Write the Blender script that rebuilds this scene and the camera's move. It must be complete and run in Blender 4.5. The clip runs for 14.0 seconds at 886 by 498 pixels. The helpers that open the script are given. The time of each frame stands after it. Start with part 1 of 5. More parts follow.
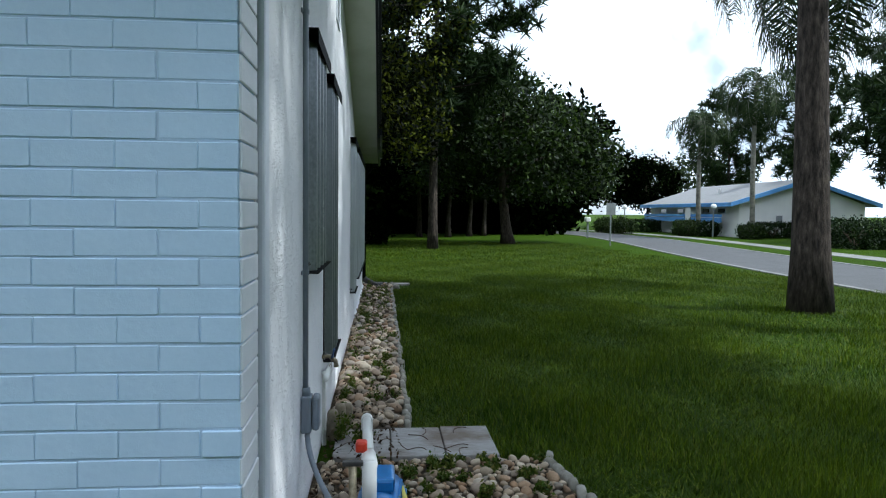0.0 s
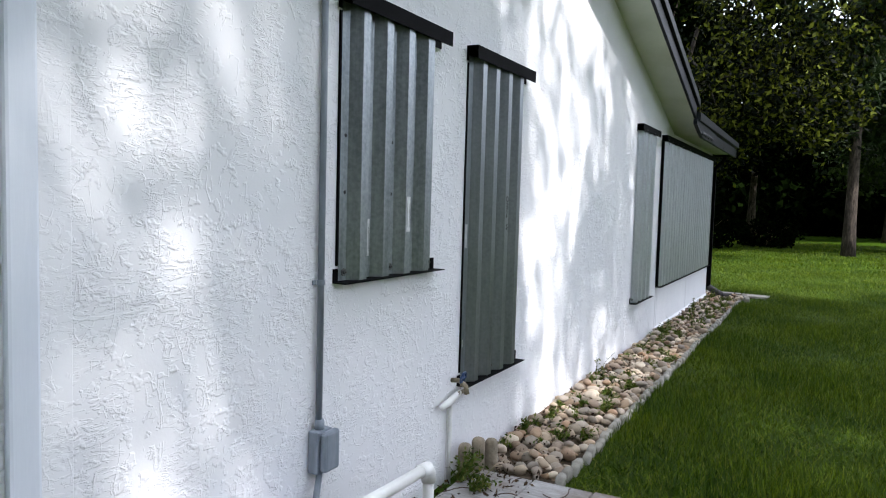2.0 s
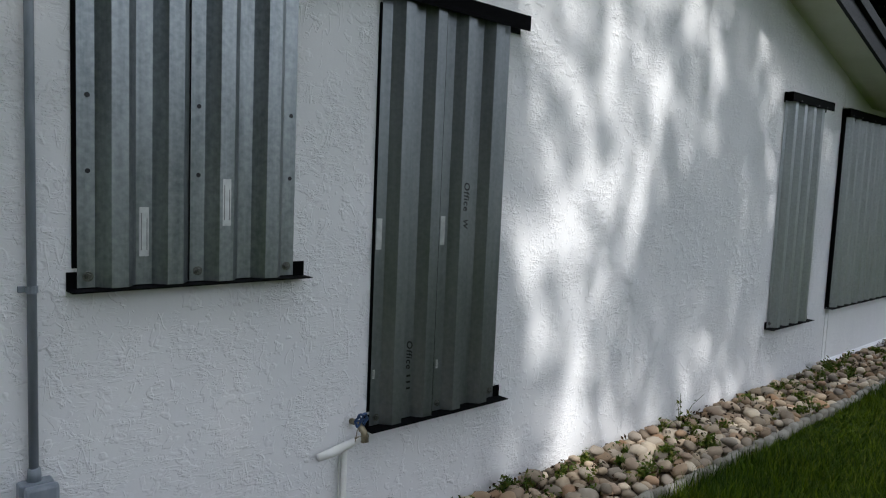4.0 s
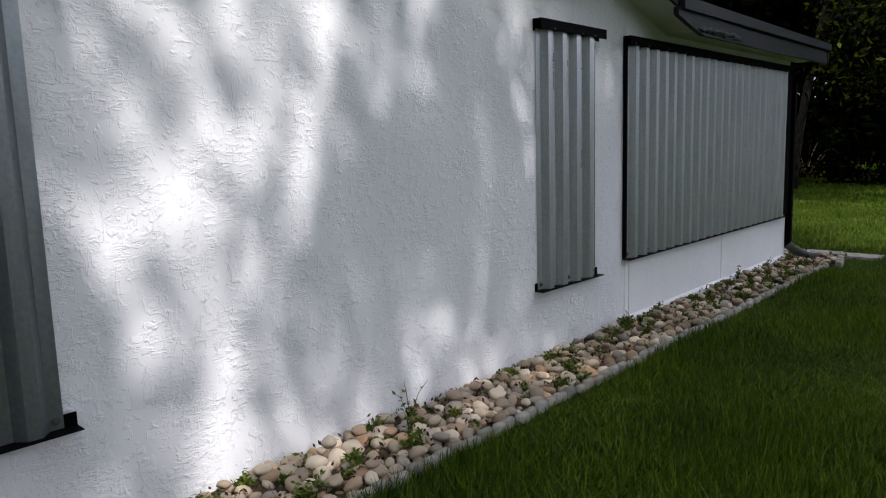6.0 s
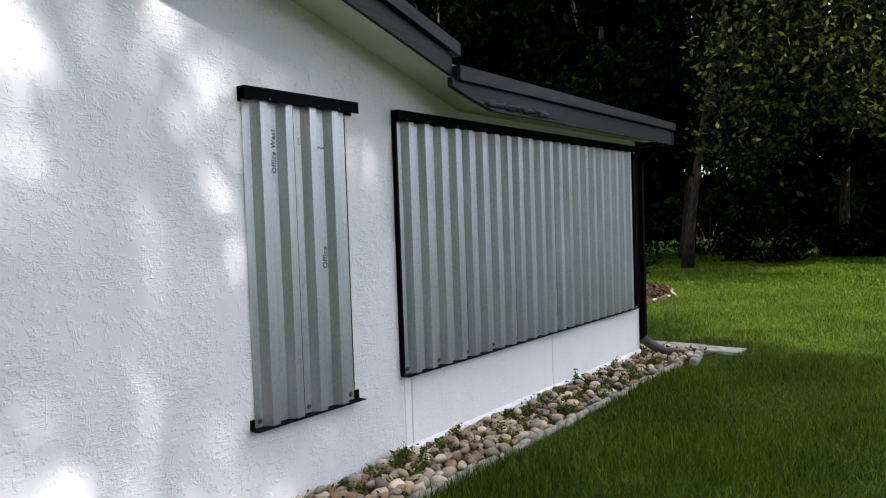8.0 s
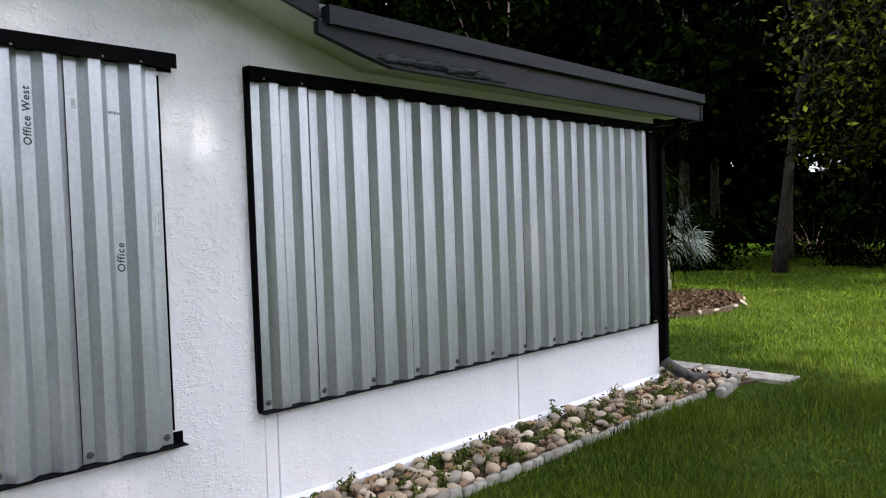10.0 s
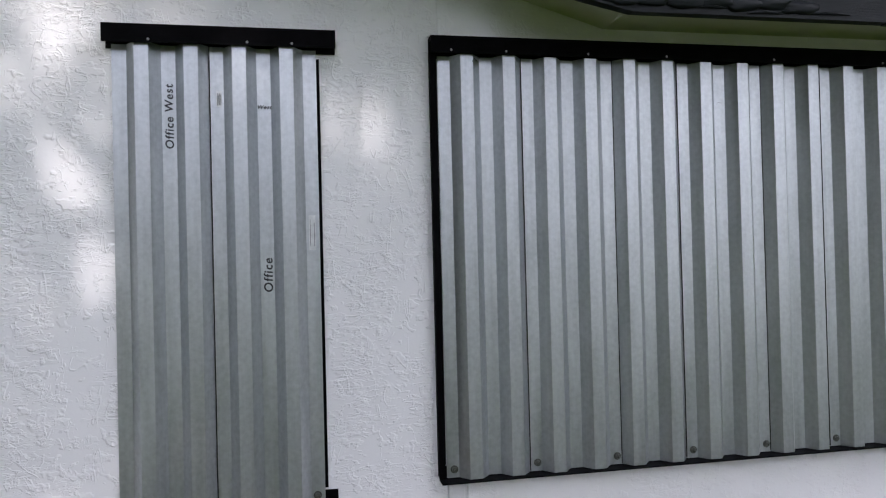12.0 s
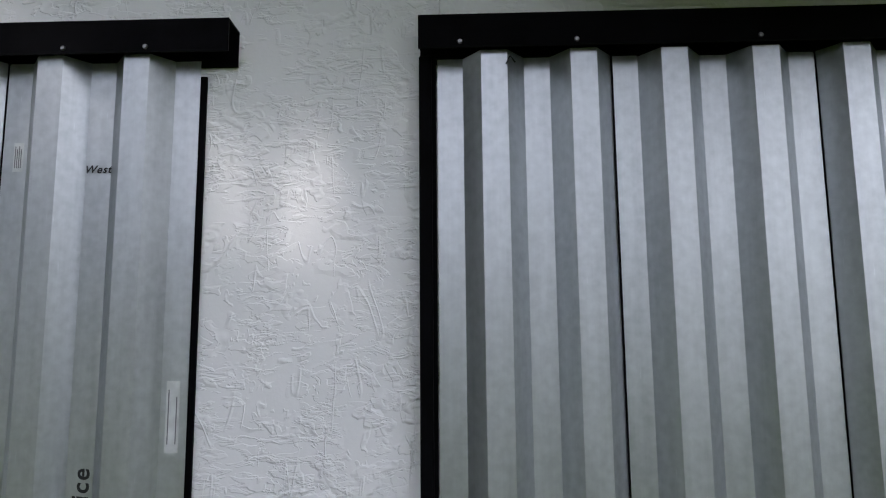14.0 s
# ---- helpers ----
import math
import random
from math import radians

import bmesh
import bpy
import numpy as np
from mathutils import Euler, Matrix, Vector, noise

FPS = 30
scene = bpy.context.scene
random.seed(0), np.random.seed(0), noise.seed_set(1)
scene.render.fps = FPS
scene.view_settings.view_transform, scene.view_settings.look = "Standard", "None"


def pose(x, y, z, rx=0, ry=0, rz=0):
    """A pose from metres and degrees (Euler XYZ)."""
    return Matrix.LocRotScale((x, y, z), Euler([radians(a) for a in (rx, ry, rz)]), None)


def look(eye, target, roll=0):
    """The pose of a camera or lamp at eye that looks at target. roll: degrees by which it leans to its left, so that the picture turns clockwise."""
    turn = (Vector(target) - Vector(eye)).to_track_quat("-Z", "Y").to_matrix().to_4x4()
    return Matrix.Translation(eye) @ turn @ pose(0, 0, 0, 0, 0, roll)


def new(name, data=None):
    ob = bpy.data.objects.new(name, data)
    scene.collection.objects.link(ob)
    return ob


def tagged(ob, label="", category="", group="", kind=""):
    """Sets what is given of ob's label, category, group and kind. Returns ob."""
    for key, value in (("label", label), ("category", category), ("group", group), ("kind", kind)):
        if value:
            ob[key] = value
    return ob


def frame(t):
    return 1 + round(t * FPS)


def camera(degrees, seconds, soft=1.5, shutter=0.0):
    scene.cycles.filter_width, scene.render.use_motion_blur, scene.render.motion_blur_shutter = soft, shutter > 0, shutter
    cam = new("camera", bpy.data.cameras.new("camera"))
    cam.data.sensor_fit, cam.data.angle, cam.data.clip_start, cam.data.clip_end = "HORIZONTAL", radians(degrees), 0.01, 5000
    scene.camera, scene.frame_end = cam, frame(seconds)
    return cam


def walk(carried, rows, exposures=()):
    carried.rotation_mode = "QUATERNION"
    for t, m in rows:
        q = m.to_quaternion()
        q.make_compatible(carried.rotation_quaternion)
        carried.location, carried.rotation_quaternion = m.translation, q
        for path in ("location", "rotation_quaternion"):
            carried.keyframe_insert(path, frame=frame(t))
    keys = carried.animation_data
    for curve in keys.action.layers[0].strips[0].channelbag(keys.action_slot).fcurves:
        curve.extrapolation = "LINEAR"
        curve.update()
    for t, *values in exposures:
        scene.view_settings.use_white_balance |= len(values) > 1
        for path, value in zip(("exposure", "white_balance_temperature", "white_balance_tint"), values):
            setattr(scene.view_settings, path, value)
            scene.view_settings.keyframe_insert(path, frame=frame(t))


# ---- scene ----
cam = camera(63.6, 14.0, soft=1.15)
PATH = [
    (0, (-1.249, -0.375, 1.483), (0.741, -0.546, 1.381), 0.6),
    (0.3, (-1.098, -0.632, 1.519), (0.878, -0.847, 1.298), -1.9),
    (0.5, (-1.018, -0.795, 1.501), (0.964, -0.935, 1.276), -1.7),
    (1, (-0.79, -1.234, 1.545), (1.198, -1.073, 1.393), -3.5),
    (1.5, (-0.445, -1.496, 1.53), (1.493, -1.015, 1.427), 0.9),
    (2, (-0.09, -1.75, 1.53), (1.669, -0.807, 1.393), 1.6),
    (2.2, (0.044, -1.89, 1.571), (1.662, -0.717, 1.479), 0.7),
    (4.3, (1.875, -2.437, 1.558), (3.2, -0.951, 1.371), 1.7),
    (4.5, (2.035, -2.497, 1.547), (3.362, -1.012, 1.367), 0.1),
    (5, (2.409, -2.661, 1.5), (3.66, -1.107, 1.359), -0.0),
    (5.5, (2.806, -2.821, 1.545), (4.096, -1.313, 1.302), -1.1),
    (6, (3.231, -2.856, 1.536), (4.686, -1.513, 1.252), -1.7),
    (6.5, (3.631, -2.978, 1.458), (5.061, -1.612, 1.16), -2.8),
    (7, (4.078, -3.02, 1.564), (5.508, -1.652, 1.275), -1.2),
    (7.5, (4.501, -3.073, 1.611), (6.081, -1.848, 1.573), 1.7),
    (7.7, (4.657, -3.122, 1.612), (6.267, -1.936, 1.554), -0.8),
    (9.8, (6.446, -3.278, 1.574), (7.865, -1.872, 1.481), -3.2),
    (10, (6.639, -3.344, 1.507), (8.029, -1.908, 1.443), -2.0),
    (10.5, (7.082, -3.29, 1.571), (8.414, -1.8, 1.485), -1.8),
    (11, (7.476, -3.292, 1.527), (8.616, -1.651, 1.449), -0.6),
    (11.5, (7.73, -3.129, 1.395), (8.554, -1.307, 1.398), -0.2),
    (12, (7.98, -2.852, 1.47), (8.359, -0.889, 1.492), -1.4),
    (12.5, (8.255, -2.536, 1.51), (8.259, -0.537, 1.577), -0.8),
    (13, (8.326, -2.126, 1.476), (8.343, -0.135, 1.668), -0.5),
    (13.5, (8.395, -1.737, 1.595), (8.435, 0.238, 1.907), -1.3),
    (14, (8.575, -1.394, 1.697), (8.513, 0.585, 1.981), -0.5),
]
EXPOSURES = [(0, 0.5, 5760, 4), (0.5, 1.05, 6020, 12), (1.0, 1.35, 6020, 13), (2.0, 1.4, 6180, 14), (4.5, 0.35, 6280, 10), (6.0, 0.5, 6330, 15), (7.5, 1.15, 6400, 15), (10.0, 1.66, 6450, 18), (11.0, 1.66, 6450, 19), (12.0, 1.25, 6480, 19), (13.5, 1.15, 6460, 17), (14.0, 1.15, 6460, 17)]
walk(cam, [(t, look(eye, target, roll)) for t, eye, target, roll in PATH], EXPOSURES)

# ---- world, sun, exposure ----
SUN_TO = Vector((-0.20, -0.95, 0.0)).normalized()
SUN_ELEV = 52
world = bpy.data.worlds.new("sky")
scene.world = world
world.use_nodes = True
wt = world.node_tree
bg = wt.nodes["Background"]
sky = wt.nodes.new("ShaderNodeTexSky")
sky.sky_type, sky.sun_disc = "NISHITA", False
sky.sun_elevation, sky.sun_rotation = radians(SUN_ELEV), math.atan2(SUN_TO.x, SUN_TO.y)
sky.dust_density = 2.0
wc = wt.nodes.new("ShaderNodeTexCoord")
wn = wt.nodes.new("ShaderNodeTexNoise")
wn.inputs["Scale"].default_value, wn.inputs["Detail"].default_value = 2.2, 7
wr = wt.nodes.new("ShaderNodeValToRGB")
wr.color_ramp.elements[0].position, wr.color_ramp.elements[1].position = 0.36, 0.52
wm = wt.nodes.new("ShaderNodeMix")
wm.data_type = "RGBA"
wg = wt.nodes.new("ShaderNodeTexNoise")
wg.inputs["Scale"].default_value, wg.inputs["Detail"].default_value = 4.5, 5
wh = wt.nodes.new("ShaderNodeValToRGB")
wh.color_ramp.elements[0].position, wh.color_ramp.elements[1].position = 0.40, 0.50
wk = wt.nodes.new("ShaderNodeMix")
wk.data_type = "RGBA"
wk.inputs[6].default_value, wk.inputs[7].default_value = (5.6, 6.4, 7.4, 1), (13.2, 14.0, 15.0, 1)
wt.links.new(wc.outputs["Generated"], wg.inputs["Vector"])
wt.links.new(wg.outputs["Fac"], wh.inputs["Fac"])
wt.links.new(wh.outputs["Color"], wk.inputs[0])
wt.links.new(wk.outputs[2], wm.inputs[7])
wt.links.new(wc.outputs["Generated"], wn.inputs["Vector"])
wt.links.new(wn.outputs["Fac"], wr.inputs["Fac"])
wt.links.new(wr.outputs["Color"], wm.inputs[0])
wt.links.new(sky.outputs[0], wm.inputs[6])
wt.links.new(wm.outputs[2], bg.inputs[0])
bg.inputs[1].default_value = 0.1

sun = new("sun", bpy.data.lights.new("sun", "SUN"))
sun.data.energy, sun.data.angle, sun.data.color = 3.6, radians(0.62), (1.0, 0.97, 0.92)
sun_vec = Vector((SUN_TO.x * math.cos(radians(SUN_ELEV)), SUN_TO.y * math.cos(radians(SUN_ELEV)), math.sin(radians(SUN_ELEV))))
sun.matrix_world = look(sun_vec * 60, (0, 0, 0))


# ---- materials ----
class Nodes:
    """A short way to wire a node material."""

    def __init__(self, name, rough=0.8, metal=0.0, spec=0.5):
        self.mat = bpy.data.materials.new(name)
        self.mat.use_nodes = True
        self.tree = self.mat.node_tree
        self.bsdf = self.tree.nodes["Principled BSDF"]
        self.bsdf.inputs["Roughness"].default_value = rough
        self.bsdf.inputs["Metallic"].default_value = metal
        self.bsdf.inputs["Specular IOR Level"].default_value = spec
        self.coord = self.tree.nodes.new("ShaderNodeTexCoord").outputs["Object"]

    def put(self, value, socket):
        if isinstance(value, bpy.types.NodeSocket):
            self.tree.links.new(value, socket)
        else:
            socket.default_value = value

    def scaled(self, sx, sy, sz):
        n = self.tree.nodes.new("ShaderNodeMapping")
        n.inputs["Scale"].default_value = (sx, sy, sz)
        self.tree.links.new(self.coord, n.inputs["Vector"])
        return n.outputs[0]

    def noise(self, scale, detail=4, rough=0.55, vec=None, kind="FBM", distort=0.0):
        n = self.tree.nodes.new("ShaderNodeTexNoise")
        n.noise_type = kind
        n.inputs["Scale"].default_value, n.inputs["Detail"].default_value = scale, detail
        n.inputs["Roughness"].default_value, n.inputs["Distortion"].default_value = rough, distort
        self.tree.links.new(vec or self.coord, n.inputs["Vector"])
        return n.outputs["Fac"]

    def ramp(self, fac, *stops):
        n = self.tree.nodes.new("ShaderNodeValToRGB")
        e = n.color_ramp.elements
        while len(e) < len(stops):
            e.new(0.5)
        for k, (p, c) in zip(e, stops):
            k.position = p
            k.color = (*c, 1) if isinstance(c, tuple) else (c, c, c, 1)
        self.tree.links.new(fac, n.inputs["Fac"])
        return n.outputs["Color"]

    def mix(self, fac, a, b, how="MIX"):
        n = self.tree.nodes.new("ShaderNodeMix")
        n.data_type, n.blend_type = "RGBA", how
        self.put(fac, n.inputs[0])
        self.put((*a, 1) if isinstance(a, tuple) else a, n.inputs[6])
        self.put((*b, 1) if isinstance(b, tuple) else b, n.inputs[7])
        return n.outputs[2]

    def calc(self, how, a, b=0.0):
        n = self.tree.nodes.new("ShaderNodeMath")
        n.operation = how
        self.put(a, n.inputs[0])
        self.put(b, n.inputs[1])
        return n.outputs[0]

    def island(self):
        return self.tree.nodes.new("ShaderNodeNewGeometry").outputs["Random Per Island"]

    def piece(self):
        return self.tree.nodes.new("ShaderNodeObjectInfo").outputs["Random"]

    def colour(self, c):
        self.put((*c, 1) if isinstance(c, tuple) else c, self.bsdf.inputs["Base Color"])
        return self

    def rough(self, value):
        self.put(value, self.bsdf.inputs["Roughness"])
        return self

    def bump(self, height, strength, distance):
        n = self.tree.nodes.new("ShaderNodeBump")
        n.inputs["Strength"].default_value, n.inputs["Distance"].default_value = strength, distance
        self.tree.links.new(height, n.inputs["Height"])
        self.tree.links.new(n.outputs[0], self.bsdf.inputs["Normal"])
        return self.mat

    def leafy(self, share, tint):
        """Some light passes through the blade."""
        t = self.tree.nodes.new("ShaderNodeBsdfTranslucent")
        self.put(tint, t.inputs["Color"])
        m = self.tree.nodes.new("ShaderNodeMixShader")
        m.inputs[0].default_value = share
        self.tree.links.new(self.bsdf.outputs[0], m.inputs[1])
        self.tree.links.new(t.outputs[0], m.inputs[2])
        self.tree.links.new(m.outputs[0], self.tree.nodes["Material Output"].inputs[0])
        return self.mat


def make_stucco(name, amount, base):
    """Knockdown plaster: flat trowelled skips with sharp lips, wrinkled patches and smooth ground."""
    n = Nodes(name, 0.72, 0, 0.22)
    broken = n.ramp(n.noise(17, 2, 0.5, n.scaled(1.0, 1.0, 1.3)), (0.50, 0.0), (0.58, 1.0))
    broken2 = n.ramp(n.noise(12, 2, 0.5), (0.49, 0.0), (0.56, 1.0))
    skips = n.ramp(n.noise(9.5, 3, 0.6, n.scaled(1.1, 1.0, 0.8), "FBM", 0.9), (0.515, 0.0), (0.53, 1.0))
    lips = n.ramp(n.noise(24, 3, 0.6, n.scaled(0.75, 1.0, 1.2), "FBM", 0.9), (0.50, 0.0), (0.53, 1.0))
    folds = n.ramp(n.noise(6.5, 2, 0.55, n.scaled(1.5, 1, 0.5), "FBM", 0.7), (0.488, 0.0), (0.5, 1.0), (0.512, 0.0))
    wrinkle = n.ramp(n.noise(38, 3, 0.6, n.scaled(0.5, 1.0, 1.4), "FBM", 0.8), (0.50, 0.0), (0.57, 1.0))
    where = n.ramp(n.noise(2.1, 3, 0.6), (0.44, 0.0), (0.56, 1.0))
    where2 = n.ramp(n.noise(3.3, 3, 0.6, n.scaled(1.2, 1, 0.9)), (0.47, 0.0), (0.58, 1.0))
    h = n.calc("MULTIPLY", n.calc("MULTIPLY", skips, broken), 0.36)
    h = n.calc("ADD", h, n.calc("MULTIPLY", n.calc("MULTIPLY", n.calc("MULTIPLY", lips, where), broken2), 0.42))
    h = n.calc("ADD", h, n.calc("MULTIPLY", n.calc("MULTIPLY", folds, broken2), 0.34))
    h = n.calc("ADD", h, n.calc("MULTIPLY", n.calc("MULTIPLY", wrinkle, where2), 0.44))
    h = n.calc("ADD", h, n.calc("MULTIPLY", n.noise(85, 4, 0.6), 0.05))
    h = n.calc("ADD", h, n.calc("MULTIPLY", n.noise(3.0, 2, 0.5), 0.6))
    n.colour(n.ramp(n.noise(1.3, 5, 0.65, n.scaled(1, 1, 0.4)), (0.3, (base[0] * 0.93, base[1] * 0.935, base[2] * 0.94)), (0.65, base)))
    return n.bump(h, amount, 0.011)


STUCCO = make_stucco("white_stucco", 0.60, (0.84, 0.84, 0.85))
STUCCO_SMOOTH = make_stucco("smooth_white_stucco", 0.34, (0.86, 0.86, 0.87))

n = Nodes("white_trim_paint", 0.45)
n.colour(n.ramp(n.noise(3, 5, 0.6, n.scaled(3, 3, 0.5)), (0.3, (0.68, 0.72, 0.78)), (0.7, (0.74, 0.77, 0.82))))
TRIM = n.bump(n.noise(40, 4, 0.6, n.scaled(3, 3, 0.3)), 0.15, 0.002)

# green light bounced off the lawn is mixed into the soffit's base colour
n = Nodes("bounce_tinted_soffit_paint", 0.7)
n.colour(n.ramp(n.noise(2.2, 5, 0.6), (0.3, (0.56, 0.59, 0.46)), (0.7, (0.70, 0.72, 0.62))))
SOFFIT = n.bump(n.noise(50, 4), 0.2, 0.002)

n = Nodes("painted_brick", 0.55)
tone = n.ramp(n.piece(), (0.0, (0.54, 0.69, 0.85)), (1.0, (0.58, 0.73, 0.88)))
n.colour(n.mix(0.5, tone, n.ramp(n.noise(14, 5, 0.65), (0.3, (0.52, 0.68, 0.85)), (0.7, (0.60, 0.74, 0.89)))))
BRICK = n.bump(n.noise(55, 5, 0.65), 0.35, 0.003)

n = Nodes("white_painted_brick", 0.55)
n.colour(n.ramp(n.noise(9, 5, 0.65), (0.3, (0.70, 0.73, 0.76)), (0.7, (0.80, 0.82, 0.84))))
BRICK_WHITE = n.bump(n.noise(32, 5, 0.7), 0.6, 0.005)

n = Nodes("painted_mortar", 0.75)
n.colour(n.ramp(n.noise(20, 4), (0.3, (0.46, 0.59, 0.74)), (0.7, (0.53, 0.66, 0.80))))
MORTAR = n.bump(n.noise(90, 4), 0.5, 0.003)

n = Nodes("black_painted_wood", 0.42, 0, 0.13)
n.colour(n.ramp(n.noise(5, 5, 0.65, n.scaled(0.6, 2, 4)), (0.3, (0.006, 0.0078, 0.0095)), (0.75, (0.017, 0.0205, 0.024))))
BLACK_WOOD = n.bump(n.noise(30, 5, 0.6, n.scaled(0.4, 2, 4)), 0.35, 0.004)

n = Nodes("black_metal", 0.6, 0, 0.03)
n.colour(n.ramp(n.noise(12, 4), (0.3, (0.0012, 0.0012, 0.0015)), (0.7, (0.003, 0.003, 0.004))))
BLACK_METAL = n.bump(n.noise(60, 3), 0.15, 0.002)


def make_galvanised(name, dark, light, rough):
    n = Nodes(name, rough, 0.85, 0.5)
    streak = n.noise(5, 5, 0.6, n.scaled(7, 7, 0.35))
    spangle = n.noise(55, 2, 0.5)
    blotch = n.noise(3.5, 4, 0.6)
    c = n.ramp(streak, (0.3, dark), (0.7, light))
    c = n.mix(0.45, c, n.ramp(spangle, (0.3, dark), (0.7, light)))
    c = n.mix(n.calc("MULTIPLY", n.ramp(blotch, (0.5, 0.0), (0.72, 1.0)), 0.25), c, tuple(1.12 * v for v in light))
    scratch = n.ramp(n.noise(9, 2, 0.4, n.scaled(30, 30, 2.5)), (0.72, 0.0), (0.78, 1.0))
    c = n.mix(n.calc("MULTIPLY", scratch, 0.25), c, tuple(1.3 * v for v in light))
    n.colour(c)
    n.rough(n.ramp(streak, (0.25, rough - 0.05), (0.75, rough + 0.07)))
    return n.bump(n.noise(6, 3, 0.5, n.scaled(3, 3, 0.6)), 0.04, 0.003)


GALV = make_galvanised("galvanised_steel", (0.41, 0.437, 0.458), (0.59, 0.62, 0.642), 0.375)
GALV_DARK = make_galvanised("older_galvanised_steel", (0.19, 0.209, 0.222), (0.29, 0.313, 0.328), 0.35)
GALV_SPANGLED = make_galvanised("spangled_galvanised_steel", (0.17, 0.195, 0.207), (0.38, 0.41, 0.425), 0.33)

n = Nodes("zinc_bolt", 0.3, 0.9)
BOLT = n.colour(n.ramp(n.noise(120, 2), (0.3, (0.1, 0.1, 0.1)), (0.7, (0.25, 0.25, 0.245)))).mat
n = Nodes("paper_label", 0.7)
PAPER = n.colour(n.ramp(n.noise(40, 3), (0.3, (0.52, 0.54, 0.54)), (0.7, (0.68, 0.70, 0.70)))).mat
n = Nodes("grey_print", 0.7)
PRINT = n.colour((0.16, 0.17, 0.18)).mat
n = Nodes("black_marker", 0.6)
INK = n.colour((0.012, 0.012, 0.016)).mat

n = Nodes("grey_conduit_paint", 0.45)
n.colour(n.ramp(n.noise(18, 4, 0.6, n.scaled(2, 2, 0.5)), (0.3, (0.17, 0.20, 0.235)), (0.7, (0.24, 0.27, 0.31))))
CONDUIT = n.bump(n.noise(70, 3), 0.1, 0.002)
n = Nodes("white_pvc", 0.35)
n.colour(n.ramp(n.noise(9, 5, 0.6), (0.3, (0.70, 0.69, 0.65)), (0.65, (0.80, 0.80, 0.77))))
PVC = n.bump(n.noise(40, 3), 0.05, 0.002)
n = Nodes("blue_pump_enamel", 0.3)
n.colour(n.ramp(n.noise(10, 5, 0.65), (0.3, (0.015, 0.12, 0.36)), (0.7, (0.03, 0.20, 0.52))))
BLUE = n.bump(n.noise(60, 3), 0.08, 0.002)
n = Nodes("red_plastic", 0.35)
RED = n.colour(n.ramp(n.noise(30, 3), (0.3, (0.55, 0.03, 0.01)), (0.7, (0.75, 0.06, 0.02)))).mat
n = Nodes("yellow_label", 0.5)
YELLOW = n.colour(n.ramp(n.noise(40, 3), (0.3, (0.62, 0.52, 0.10)), (0.7, (0.75, 0.66, 0.16)))).mat
n = Nodes("blue_handle_paint", 0.4)
BLUE_DARK = n.colour(n.ramp(n.noise(50, 3), (0.3, (0.01, 0.03, 0.10)), (0.7, (0.03, 0.08, 0.20)))).mat
n = Nodes("weathered_brass", 0.45, 0.8)
BRASS = n.colour(n.ramp(n.noise(60, 3), (0.3, (0.20, 0.17, 0.11)), (0.7, (0.36, 0.31, 0.22)))).mat
n = Nodes("black_plastic_pipe", 0.5)
n.colour(n.ramp(n.noise(25, 4), (0.3, (0.015, 0.015, 0.015)), (0.7, (0.07, 0.065, 0.06))))
PLASTIC = n.bump(n.noise(80, 3), 0.2, 0.002)

n = Nodes("river_rock", 0.72)
tone = n.ramp(n.piece(), (0.0, (0.098, 0.079, 0.060)), (0.18, (0.436, 0.338, 0.230)), (0.36, (0.298, 0.158, 0.073)), (0.52, (0.287, 0.259, 0.220)), (0.66, (0.184, 0.116, 0.064)), (0.84, (0.666, 0.560, 0.423)), (1.0, (0.161, 0.137, 0.119)))
n.colour(n.mix(n.calc("MULTIPLY", n.noise(30, 5, 0.65), 0.4), tone, (0.298, 0.243, 0.174)))
ROCK = n.bump(n.noise(45, 5, 0.6), 0.4, 0.004)
n = Nodes("small_river_rock", 0.75)
tone = n.ramp(n.island(), (0.0, (0.098, 0.076, 0.055)), (0.2, (0.390, 0.301, 0.202)), (0.4, (0.276, 0.153, 0.073)), (0.6, (0.172, 0.116, 0.069)), (0.82, (0.620, 0.518, 0.386)), (1.0, (0.172, 0.148, 0.124)))
n.colour(n.mix(n.calc("MULTIPLY", n.noise(40, 5, 0.65), 0.35), tone, (0.276, 0.222, 0.161)))
ROCK_SMALL = n.bump(n.noise(60, 5, 0.6), 0.4, 0.003)

n = Nodes("bed_soil", 0.95, 0, 0.2)
n.colour(n.ramp(n.noise(24, 6, 0.7), (0.3, (0.028, 0.021, 0.013)), (0.55, (0.062, 0.045, 0.027)), (0.75, (0.11, 0.085, 0.055))))
SOIL = n.bump(n.noise(50, 6, 0.7), 0.8, 0.015)

n = Nodes("cast_concrete", 0.85)
tone = n.ramp(n.piece(), (0.0, (0.208, 0.195, 0.1628)), (1.0, (0.368, 0.351, 0.3108)))
n.colour(n.mix(n.ramp(n.noise(9, 6, 0.7), (0.40, 0.0), (0.66, 0.9)), tone, (0.12, 0.1053, 0.0777)))
CONCRETE = n.bump(n.noise(45, 6, 0.7), 0.5, 0.004)
n = Nodes("tan_cast_stone", 0.9)
n.colour(n.ramp(n.noise(11, 6, 0.7), (0.3, (0.10, 0.085, 0.06)), (0.6, (0.27, 0.225, 0.16)), (0.8, (0.38, 0.34, 0.27))))
TAN_STONE = n.bump(n.noise(40, 6, 0.7), 0.6, 0.006)

